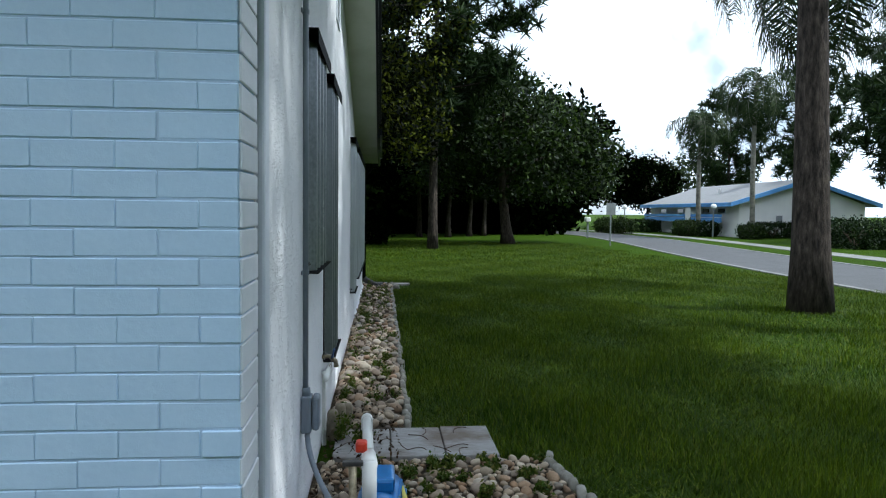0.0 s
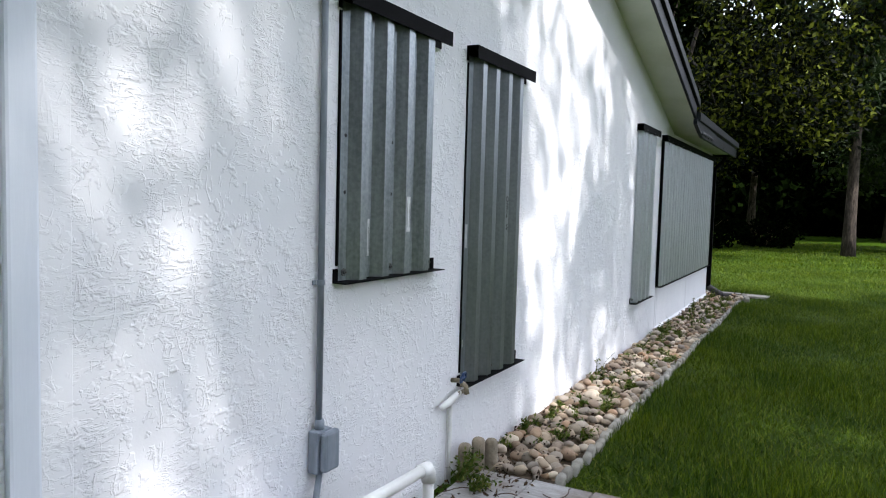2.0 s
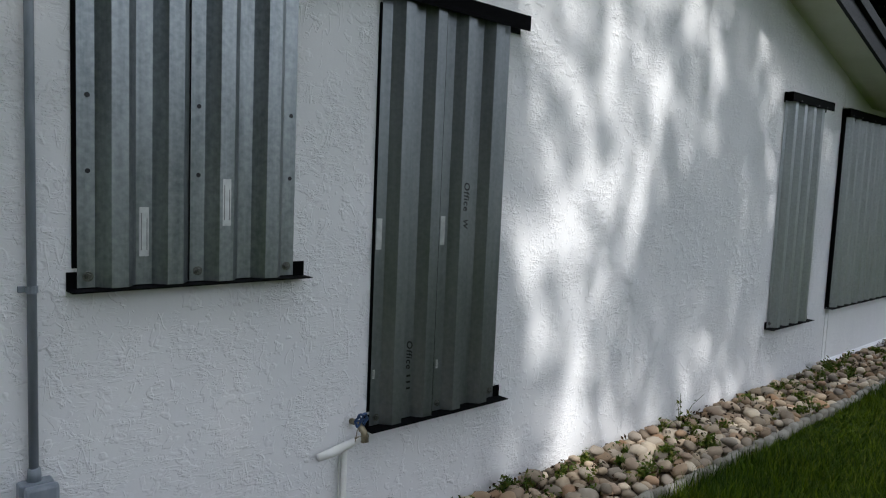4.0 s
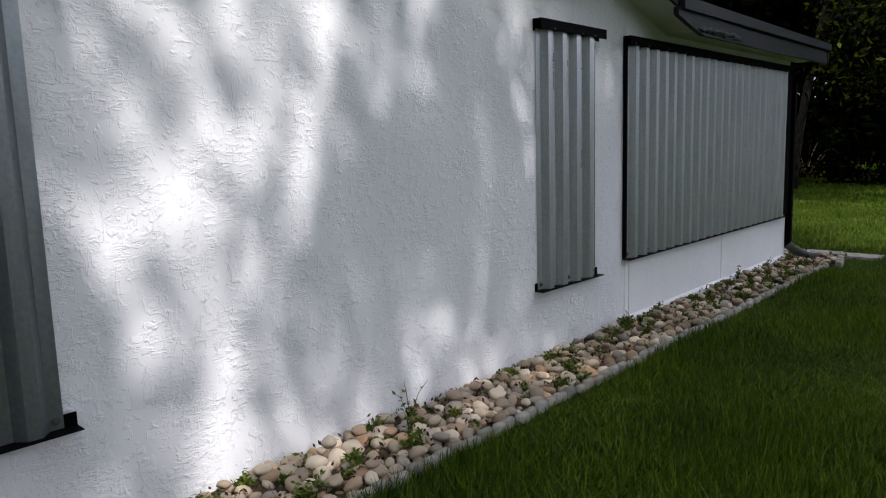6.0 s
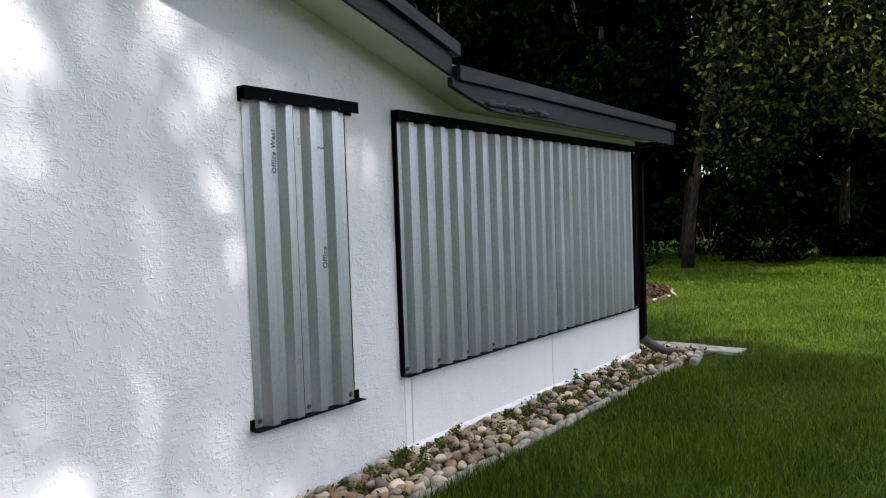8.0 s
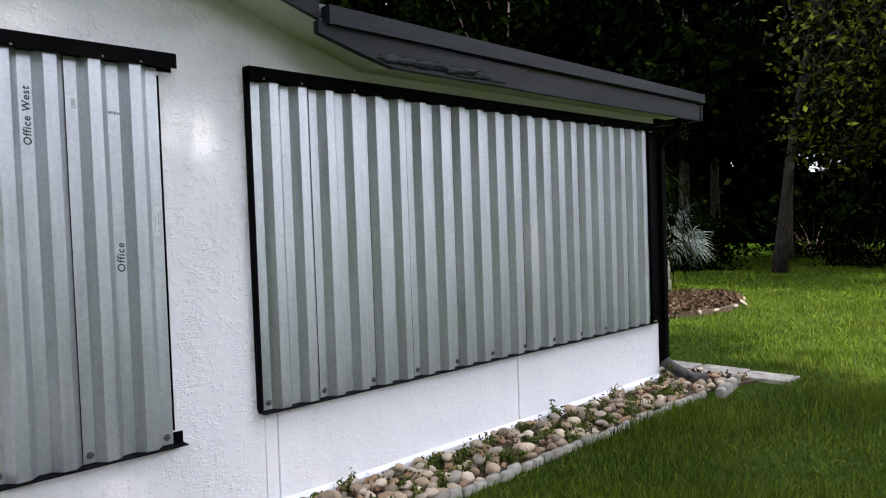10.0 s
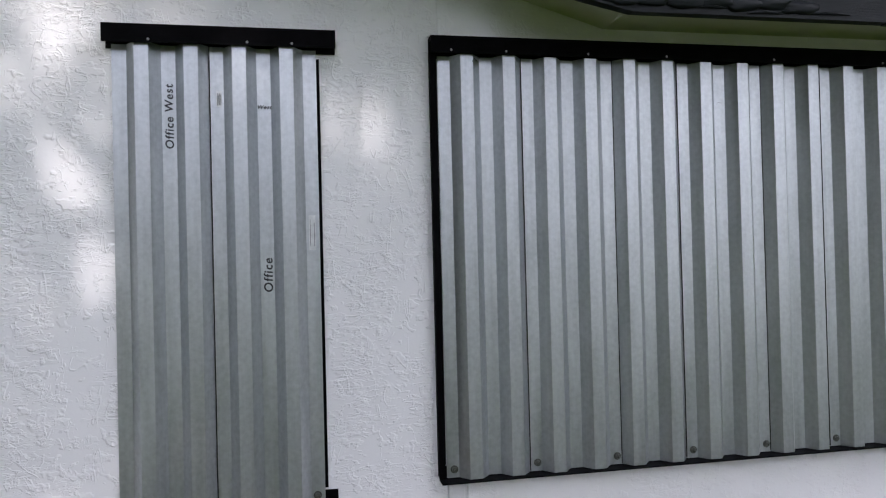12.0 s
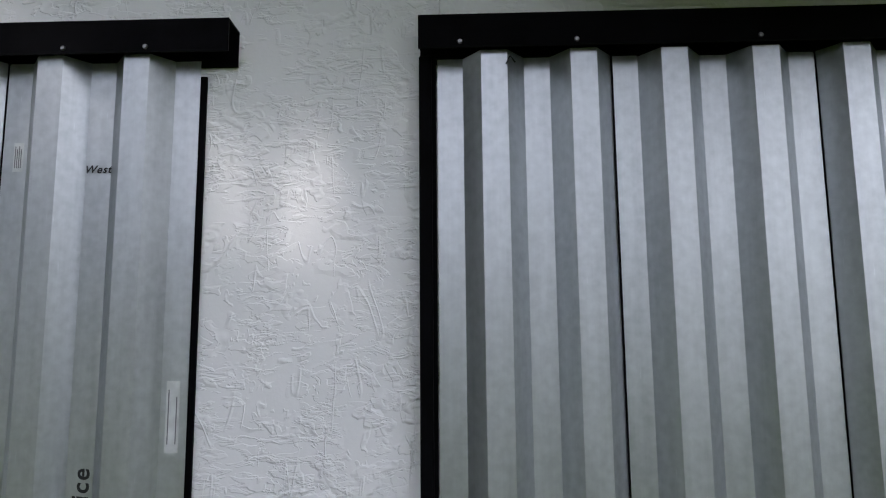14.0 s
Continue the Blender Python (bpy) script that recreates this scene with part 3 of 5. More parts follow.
def panel_mesh(z0, z1, y, PITCH, laps=2):
    """One corrugated sheet of two ribs, bent from thin steel, from x = 0."""
    line = [(0.0, 0.0)]
    for i in range(laps):
        x = i * PITCH
        line += [(x + FLAT, 0.0), (x + FLAT + RUN, -DEEP), (x + PITCH - RUN, -DEEP), (x + PITCH, 0.0)]
    line.append((laps * PITCH + FLAT, 0.0))
    back = [(u, v + 0.0016) for u, v in line]
    bm = bmesh.new()
    cols = [[bm.verts.new((u, y + v, z)) for z in (z0, z1)] for u, v in line]
    rear = [[bm.verts.new((u, y + v, z)) for z in (z0, z1)] for u, v in back]
    for a, b in zip(cols, cols[1:]):
        bm.faces.new((a[0], b[0], b[1], a[1]))
    for a, b in zip(rear, rear[1:]):
        bm.faces.new((b[0], a[0], a[1], b[1]))
    for k in (0, 1):
        for i in range(len(line) - 1):
            bm.faces.new((cols[i][k], cols[i + 1][k], rear[i + 1][k], rear[i][k]))
    bm.faces.new((cols[0][0], cols[0][1], rear[0][1], rear[0][0]))
    bm.faces.new((cols[-1][0], cols[-1][1], rear[-1][1], rear[-1][0]))
    bmesh.ops.recalc_face_normals(bm, faces=bm.faces[:])
    return bm


def bolt_mesh(x, y, z):
    bm = tube([(x, y, z), (x, y - 0.003, z)], 0.016, 14)
    tube([(x, y - 0.003, z), (x, y - 0.012, z)], [0.0105, 0.0095], 6, bm)
    tube([(x, y - 0.012, z), (x, y - 0.018, z)], 0.004, 8, bm)
    return bm


def moved(bm, dx):
    bmesh.ops.translate(bm, verts=bm.verts[:], vec=(dx, 0, 0))
    return bm


def shutter(label, start, count, z0, z1, steel, left=0.03, right=0.05, head_left=0.02, head_right=0.075, holes=False, PITCH=PITCH, drop=0.052, screws=()):
    end = start + count * 2 * PITCH + FLAT
    sh = thing("storm_shutter", label, "storm shutter", ((start + end) / 2, 0, z0), group="storm shutters on the side wall")
    # header: a black channel that hides the sheets' upper ends
    part("header", prism([(0.0, z1 - 0.005), (-0.070, z1 - 0.005), (-0.070, z1 - 0.074), (-0.0655, z1 - 0.074), (-0.0655, z1 - 0.010), (0.0, z1 - 0.010)], "x", start - head_left, end + head_right), BLACK_METAL, sh)
    part("header_back", box(start - head_left, end + head_right, -0.006, -0.002, z1 - 0.082, z1 - 0.012), BLACK_METAL, sh)
    # foot: a black angle with its upright against the wall
    part("foot_angle", prism([(-0.002, z0), (-0.072, z0), (-0.072, z0 + 0.004), (-0.007, z0 + 0.004), (-0.007, z0 + 0.058), (-0.002, z0 + 0.058)], "x", start - left, end + right), BLACK_METAL, sh)
    made = []
    for i in range(count):
        bm = panel_mesh(z0 + 0.008, z1 - drop - 0.004 * (i % 2), -0.0075 - 0.0035 * (i % 2), PITCH)
        made.append(part("panel", moved(bm, start + i * 2 * PITCH), steel, sh, "corrugated galvanised steel sheet"))
    # black strip laid on for the shadow line where one sheet laps the next
    for i in range(1, count):
        x = start + i * 2 * PITCH + (0.0 if i % 2 else FLAT)
        part("lap_slit", box(x - 0.0012, x + 0.0018, -0.0122, -0.0085, z0 + 0.012, z1 - 0.060), BLACK_METAL, made[i])
    for i in range(count + 1):
        x = start + 0.03 + i * 2 * PITCH - (0.008 if i == count else 0)
        part("bolt", bolt_mesh(x, -0.0115, z0 + 0.043), BOLT, sh, "zinc bolt and washer")
    for u in screws:
        x = start + u * (end - start)
        part("header_screw", tube([(x, -0.0702, z1 - 0.062), (x, -0.0735, z1 - 0.062)], [0.0055, 0.004], 8), BOLT, sh, "small bright screw head")
    if holes:
        for i in range(count + 1):
            for z in (z0 + 0.37, z0 + 0.60):
                part("screw_hole", tube([(start + 0.03 + i * 2 * PITCH, -0.0110, z), (start + 0.03 + i * 2 * PITCH, -0.0118, z)], 0.008, 10), INK, made[min(i, count - 1)])
    return sh, made


SH_A, SH_B, SH_C, SH_D = 2.262, 3.402, 7.285, 8.523
sh_a, pan_a = shutter("short storm shutter of dull galvanised steel panels, bolted shut", SH_A, 2, 1.18, 2.362, GALV_SPANGLED, holes=True)
sh_b, pan_b = shutter("tall storm shutter of grey galvanised panels above the hose tap", SH_B, 2, 0.508, 2.362, GALV_DARK)
sh_c, pan_c = shutter("tall storm shutter with handwriting on its galvanised panels", SH_C, 2, 0.512, 2.362, GALV, drop=0.066, screws=(0.19, 0.66, 0.88))
sh_d, pan_d = shutter("wide storm shutter of eleven galvanised panels under the eave", SH_D, 11, 0.568, 2.358, GALV, drop=0.072, screws=(0.012, 0.07, 0.16, 0.25, 0.38, 0.52, 0.66, 0.8, 0.94), left=0.03, right=0.06, head_left=0.035, head_right=0.075, PITCH=0.1758)
part("side_trim", box(8.487, 8.512, -0.034, -0.002, 0.585, 2.285, 0.003), BLACK_METAL, sh_d, "black side trim with a rough paint edge")
part("side_trim", box(12.462, 12.597, -0.030, -0.002, 0.585, 2.285, 0.003), BLACK_METAL, sh_d, "black side trim at the corner")
part("side_gap", box(8.512, 8.520, -0.008, -0.002, 0.63, 2.285), BLACK_METAL, sh_d)
part("side_gap", box(8.036, 8.050, -0.008, -0.002, 0.58, 2.26), BLACK_METAL, sh_c)
part("side_gap", box(SH_B - 0.012, SH_B, -0.008, -0.002, 0.58, 2.27), BLACK_METAL, sh_b)
part("side_gap", box(SH_A - 0.014, SH_A, -0.008, -0.002, 1.25, 2.27), BLACK_METAL, sh_a)


def writing(text, x, y, z, size, turn, parent, shear=0.15):
    """Handwritten words on a sheet; turn 90 reads upwards, -90 downwards, 0 across."""
    cu = bpy.data.curves.new("writing", "FONT")
    cu.body, cu.size, cu.shear, cu.align_x, cu.align_y = text, size, shear, "CENTER", "CENTER"
    cu.space_character, cu.extrude, cu.offset = 1.15, 0.0002, size * 0.018
    tmp = new("writing", cu)
    me = bpy.data.meshes.new_from_object(tmp)
    bpy.data.objects.remove(tmp)
    me.transform(Matrix.Translation((x, y, z)) @ Matrix.Rotation(radians(90), 4, "X") @ Matrix.Rotation(radians(turn), 4, "Z"))
    me.materials.clear()
    me.materials.append(INK)
    return part("writing", me, INK, parent, "black handwriting")


VAL, RIB = -0.0090, -0.0530
writing("Office West", SH_C + PITCH + 0.028, VAL, 2.025, 0.043, 90, pan_c[0], 0.1)
writing("Office", SH_C + 3 * PITCH + 0.030, VAL - 0.002, 1.415, 0.047, 90, pan_c[1], 0.1)
writing("West", SH_C + 3 * PITCH + 0.0255, VAL - 0.004, 2.066, 0.0225, 0, pan_c[1], 0.3)
writing("Office", SH_B + 2 * PITCH + FLAT + RUN + 0.03, RIB - 0.002, 1.50, 0.046, -90, pan_b[1], 0.1)
writing("W", SH_B + 2 * PITCH + FLAT + RUN + 0.03, RIB - 0.002, 1.38, 0.04, -90, pan_b[1], 0.2)
writing("Office", SH_B + PITCH + 0.03, VAL, 0.80, 0.045, -90, pan_b[0], 0.2)


def sticker(x, y, z0, z1, w, parent, bars=3, label="pale paper label"):
    st = part("label_sticker", box(x - w / 2, x + w / 2, y - 0.0006, y, z0, z1), PAPER, parent, label)
    for i in range(bars):
        bx = x - w * 0.3 + w * 0.6 * i / max(bars - 1, 1)
        part("print_bar", box(bx - w * 0.04, bx + w * 0.04, y - 0.0012, y - 0.0007, z0 + (z1 - z0) * 0.12, z1 - (z1 - z0) * (0.12 + 0.1 * (i % 2))), PRINT, st)


for i in range(3):
    part("writing_bar", box(SH_B + PITCH + 0.02, SH_B + PITCH + 0.042, VAL - 0.0006, VAL, 0.700 - i * 0.028, 0.709 - i * 0.028), INK, pan_b[0])
sticker(SH_C + 4 * PITCH + 0.024, VAL - 0.002, 1.51, 1.645, 0.026, pan_c[1], 2)
sticker(SH_C + 2 * PITCH + 0.034, VAL - 0.002, 2.065, 2.125, 0.020, pan_c[1], 4, "barcode sticker")
sticker(SH_B + 0.018, VAL, 1.27, 1.40, 0.028, pan_b[0], 0)
sticker(SH_B + 2 * PITCH + 0.022, VAL - 0.002, 1.28, 1.41, 0.026, pan_b[1], 0)
sticker(SH_B + 0.014, VAL, 0.72, 0.76, 0.012, pan_b[0], 1)
sticker(SH_B + 2 * PITCH + 0.020, VAL - 0.002, 0.715, 0.755, 0.012, pan_b[1], 1)
sticker(SH_A + 3 * PITCH - RUN - 0.026, RIB - 0.002, 1.38, 1.54, 0.030, pan_a[1], 2)
sticker(SH_A + PITCH + 0.026, VAL, 1.28, 1.44, 0.030, pan_a[0], 2)
part("pen_mark", tube([(9.765, VAL, 2.11), (9.772, VAL - 0.0002, 2.118), (9.790, VAL - 0.0002, 2.116)], 0.0022, 6), INK, pan_d[3])
part("pen_mark", tube([(8.66, RIB - 0.0003, 2.255), (8.668, RIB - 0.0003, 2.272), (8.678, RIB - 0.0003, 2.258)], 0.0018, 6), INK, pan_d[0])

# ---- conduit, tap, pump ----
con = thing("electric_conduit", "grey painted conduit with a weatherproof socket box", "conduit", (2.135, 0, 0.3))
part("pipe", tube([(2.135, -0.020, 0.60), (2.135, -0.020, 3.2)], 0.0135, 12), CONDUIT, con, smooth=True)
for z in (1.195, 2.40):
    bm = box(2.100, 2.121, -0.010, -0.002, z - 0.010, z + 0.010, 0.002)
    tube([(2.135, -0.020, z - 0.010), (2.135, -0.020, z + 0.010)], 0.017, 12, bm)
    part("clamp", bm, CONDUIT, con)
part("collar", tube([(2.135, -0.024, 0.612), (2.135, -0.024, 0.650)], [0.021, 0.018], 12), CONDUIT, con, smooth=True)
bx = part("socket_box", box(2.090, 2.185, -0.050, -0.002, 0.440, 0.612, 0.006, 2), CONDUIT, con)
part("cover", box(2.098, 2.192, -0.086, -0.053, 0.450, 0.612, 0.012, 2), CONDUIT, bx, "hinged grey cover standing out")
flex = []
for i in range(40):
    u = i / 39
    flex.append((2.135 - 0.30 * u ** 1.6, -0.028 - 0.20 * u ** 2, 0.445 - 0.33 * u))
part("flexible_pipe", tube(flex, [0.0125 + 0.0012 * (i % 2) for i in range(40)], 12), CONDUIT, con, smooth=True)

tap = thing("hose_tap", "hose tap with a dark blue wheel on a white pipe", "tap", (3.315, 0, 0.03))
part("riser", tube([(3.270, -0.020, -0.02), (3.270, -0.020, 0.47)], 0.0125, 10), PVC, tap, smooth=True)
part("wire", tube([(3.252, -0.010, 0.0), (3.251, -0.011, 0.25), (3.254, -0.010, 0.46)], 0.0035, 6), PVC, tap)
part("joint_sleeve", tube([(3.130, -0.040, 0.452), (3.190, -0.042, 0.458), (3.280, -0.040, 0.475), (3.330, -0.045, 0.492)], [0.016, 0.020, 0.018, 0.013], 10), PVC, tap, "white pipe joint with torn tape", smooth=True)
part("tape_end", box(3.300, 3.370, -0.052, -0.046, 0.478, 0.502, 0.001), BRASS, tap, "loose brownish tape")
part("stem", tube([(3.315, 0.0, 0.555), (3.315, -0.055, 0.560), (3.315, -0.075, 0.535)], [0.013, 0.013, 0.012], 10), BRASS, tap, smooth=True)
part("spout", tube([(3.315, -0.05, 0.558), (3.320, -0.085, 0.530), (3.322, -0.090, 0.490)], [0.014, 0.014, 0.016], 10), BRASS, tap, smooth=True)
bm = bmesh.new()
ring = [(3.315 + 0.028 * math.cos(a) * (1 + 0.12 * math.cos(6 * a)), -0.070 - 0.008 * math.sin(a), 0.578 + 0.028 * math.sin(a) * (1 + 0.12 * math.cos(6 * a))) for a in (2 * math.pi * k / 24 for k in range(25))]
tube(ring, 0.0055, 6, bm)
for a in range(3):
    c, s = math.cos(a * math.pi / 3), math.sin(a * math.pi / 3)
    tube([(3.315 - 0.028 * c, -0.070, 0.578 - 0.028 * s), (3.315 + 0.028 * c, -0.070, 0.578 + 0.028 * s)], 0.004, 6, bm)
part("wheel", bm, BLUE_DARK, tap, "dark blue wheel handle")
part("drip_wire", tube([(3.305, -0.06, 0.54), (3.295, -0.062, 0.50), (3.300, -0.050, 0.47)], 0.0018, 5), BRASS, tap)

pump = thing("sprinkler_pump", "blue sprinkler pump with white plastic pipes and a red valve", "pump", (1.85, -0.34, 0.0))
part("volute", tube([(1.58, -0.34, 0.13), (1.61, -0.34, 0.13), (1.72, -0.34, 0.13), (1.77, -0.34, 0.13)], [0.09, 0.125, 0.125, 0.085], 22), BLUE, pump, smooth=True)
mot = part("motor", tube([(1.77, -0.37, 0.165), (1.79, -0.37, 0.165), (2.06, -0.39, 0.165), (2.10, -0.39, 0.165)], [0.08, 0.105, 0.105, 0.085], 22), BLUE, pump, smooth=True)
for k in range(9):
    a = radians(-20 + 27 * k)
    c, s = math.cos(a), math.sin(a)
    part("fin", tube([(1.81, -0.371 + 0.106 * c, 0.165 + 0.106 * s), (2.04, -0.389 + 0.106 * c, 0.165 + 0.106 * s)], 0.008, 5), BLUE, mot)
part("name_plate", prism([(-0.472, 0.225), (-0.494, 0.165), (-0.502, 0.165), (-0.480, 0.230)], "x", 1.83, 1.98), YELLOW, mot, "yellow and white label")
part("switch_cover", box(1.80, 2.00, -0.44, -0.33, 0.262, 0.325, 0.015, 2), BLUE, pump)
part("foot", box(1.60, 1.72, -0.44, -0.24, 0.0, 0.045, 0.006), BLUE, pump)
part("foot", box(1.88, 2.00, -0.47, -0.30, 0.0, 0.075, 0.006), BLUE, pump)
part("outlet_collar", tube([(1.68, -0.330, 0.215), (1.68, -0.330, 0.27)], [0.040, 0.036], 14), PLASTIC, pump, smooth=True)
part("outlet_pipe", tube([(1.68, -0.330, 0.24), (1.68, -0.330, 0.452)], 0.031, 16), PVC, pump, smooth=True)
part("tee", tube([(1.675, -0.330, 0.428), (1.69, -0.329, 0.430), (1.75, -0.327, 0.427), (1.83, -0.325, 0.424)], [0.030, 0.036, 0.035, 0.031], 16), PVC, pump, smooth=True)
part("long_pipe", tube([(1.80, -0.325, 0.425), (2.50, -0.303, 0.385)], 0.0245, 14), PVC, pump, smooth=True)
part("elbow", tube([(2.46, -0.304, 0.388), (2.52, -0.303, 0.383), (2.535, -0.303, 0.36), (2.535, -0.303, 0.32)], 0.031, 14), PVC, pump, smooth=True)
part("down_pipe", tube([(2.535, -0.303, 0.34), (2.54, -0.303, -0.03)], 0.0245, 14), PVC, pump, smooth=True)
part("valve_body", tube([(1.66, -0.262, 0.0), (1.66, -0.262, 0.44)], [0.014, 0.018], 12), BRASS, pump, smooth=True)
part("valve_handle", box(1.645, 1.675, -0.305, -0.220, 0.440, 0.460, 0.004), PLASTIC, pump, "black valve handle")
part("red_valve", box(1.79, 1.85, -0.318, -0.268, 0.445, 0.492, 0.010, 2), RED, pump, "red plastic valve")
part("drain_cock", tube([(2.12, -0.37, 0.0), (2.12, -0.37, 0.18)], 0.012, 8), PVC, pump)
part("drain_handle", box(2.085, 2.155, -0.385, -0.355, 0.18, 0.20, 0.004), PLASTIC, pump, "black valve handle")

# ---- downspout and drain ----
spout = thing("downspout", "black rectangular downspout at the house corner", "downspout", (12.635, -0.03, 0.1))
part("pipe", box(12.602, 12.668, -0.070, 0.006, 0.16, 2.12, 0.006, 2), BLACK_METAL, spout)
part("upper_elbow", tube([(12.635, -0.032, 2.10), (12.640, -0.045, 2.18), (12.70, -0.13, 2.27), (12.73, -0.17, 2.33), (12.735, -0.18, 2.40)], 0.036, 8), BLACK_METAL, spout)
part("bracket", box(12.596, 12.674, -0.076, -0.071, 0.56, 0.575), BLACK_METAL, spout)
drain = thing("drain_hose", "black corrugated drain hose lying on the rocks", "drain hose", (12.75, -0.2, 0.05))
pts, rad = [], []
for i in range(44):
    u = i / 43
    pts.append((12.632 + 0.10 * u ** 1.3, -0.035 - 0.36 * u, 0.20 - 0.145 * min(1, u * 1.5) ** 0.8))
    rad.append(0.050 + 0.006 * (i % 2))
part("hose", tube(pts, rad, 14), PLASTIC, drain)

# ---- trees, palms, shrubs ----
def trunk_mesh(points, radii, limbs, sides=12, rng=None):
    bm = tube(points, radii, sides)
    for pts, r in limbs:
        tube(pts, [r * (1 - 0.8 * i / (len(pts) - 1)) for i in range(len(pts))], 6, bm)
    return bm


def crown_cloud(rng, blobs, per_clump, clump, length, width, up=0.6):
    """Leaves in clumps set about the shells of some ellipsoids, with gaps between them."""
    out = []
    for cx, cy, cz, rx, ry, rz, count in blobs:
        d = unit(rng.normal(size=(count, 3)))
        r = rng.uniform(0.45, 1.0, (count, 1)) ** 0.6
        centres = np.array((cx, cy, cz)) + d * r * np.array((rx, ry, rz))
        spread = rng.uniform(0.5, 1.3, (count, 1, 1))
        pts = (centres[:, None, :] + rng.normal(size=(count, per_clump, 3)) * clump * spread * np.array((1, 1, 0.7))).reshape(-1, 3)
        pts[:, 2] = np.maximum(pts[:, 2], 0.15)
        out.append(leaves(rng, pts, length, width, up))
    return np.concatenate(out).reshape(-1, 3)


def broad_tree(label, at, height, lean, blobs, leaf, per_clump=26, clump=0.35, length=0.22, width=0.12, girth=0.2, seed=1, bark=None, limbs=7):
    rng = np.random.default_rng(seed)
    tr = thing("tree", label, "tree", (at[0], at[1], 0))
    top = Vector((at[0] + lean[0], at[1] + lean[1], height * 0.62))
    pts, rad = [], []
    for i in range(9):
        u = i / 8
        pts.append((at[0] + lean[0] * u ** 1.2 + 0.06 * math.sin(5 * u + seed), at[1] + lean[1] * u ** 1.2 + 0.06 * math.cos(4 * u + seed), -0.05 + top.z * u))
        rad.append(girth * (1.35 - 0.45 * min(1, u * 6)) * (1 - 0.55 * u))
    arms = []
    for k in range(limbs):
        b = blobs[k % len(blobs)]
        s = Vector(pts[4 + k % 4])
        e = Vector((b[0], b[1], b[2])) + Vector(rng.normal(size=3)) * 0.45 * min(b[3], b[5])
        mid = s.lerp(e, 0.5) + Vector((0, 0, 0.12 * (e - s).length))
        arms.append(([s, mid, e], girth * 0.38))
    part("trunk", trunk_mesh(pts, rad, arms), bark or BARK, tr, smooth=True)
    part("crown", soup("crown", crown_cloud(rng, blobs, per_clump, clump, length, width), 4, leaf), leaf, tr)
    return tr


def pine_tree(label, at, height, bare, reach, girth, seed, tufts=520, needles=26, lean=(0.0, 0.0), needle=0.30):
    """A slash pine: bare trunk, level limbs and tufts of long needles."""
    rng = np.random.default_rng(seed)
    tr = thing("pine_tree", label, "tree", (at[0], at[1], 0))
    pts, rad = [], []
    for i in range(15):
        u = i / 14
        pts.append((at[0] + lean[0] * u + 0.08 * math.sin(4 * u + seed), at[1] + lean[1] * u + 0.08 * math.cos(3 * u), -0.05 + height * u))
        rad.append(girth * (1.22 - 0.22 * min(1, u * 12)) * (1 - 0.8 * u))
    arms, ends = [], []
    for k in range(36):
        z = bare + (height - bare) * (k + 0.5) / 36
        u = z / height
        a = k * 2.4 + rng.uniform(-0.4, 0.4)
        r = reach * (0.35 + 0.75 * math.sin(math.pi * min(1, (1 - u) / (1 - bare / height) * 0.85 + 0.12))) * rng.uniform(0.6, 1.1)
        s = Vector((at[0] + lean[0] * u, at[1] + lean[1] * u, z))
        e = s + Vector((math.cos(a) * r, math.sin(a) * r, r * rng.uniform(-0.05, 0.35)))
        m = s.lerp(e, 0.5) + Vector((0, 0, -0.06 * r))
        arms.append(([s, m, e], girth * 0.22))
        ends.append((m, e))
    part("trunk", trunk_mesh(pts, rad, arms, 18), BARK, tr, smooth=True)
    ctr = []
    for i in range(tufts):
        m, e = ends[i % len(ends)]
        p = np.array(m.lerp(e, rng.uniform(0.1, 1.08)))
        ctr.append(p + rng.normal(size=3) * 0.09 * reach)
    ctr = np.array(ctr)
    d = unit(rng.normal(size=(tufts, needles, 3)) + np.array((0, 0, 0.5)))
    L = needle * rng.uniform(0.7, 1.2, (tufts, needles, 1))
    tip = ctr[:, None, :] + d * L
    s = unit(np.cross(d, rng.normal(size=(tufts, needles, 3)))) * 0.016 * needle / 0.3 * 1.6
    base = np.broadcast_to(ctr[:, None, :], tip.shape)
    v = np.stack((base - s, base + s, tip + s * 0.5, tip - s * 0.5), axis=2).reshape(-1, 3)
    part("crown", soup("crown", v, 4, LEAF_PINE), LEAF_PINE, tr)
    return tr


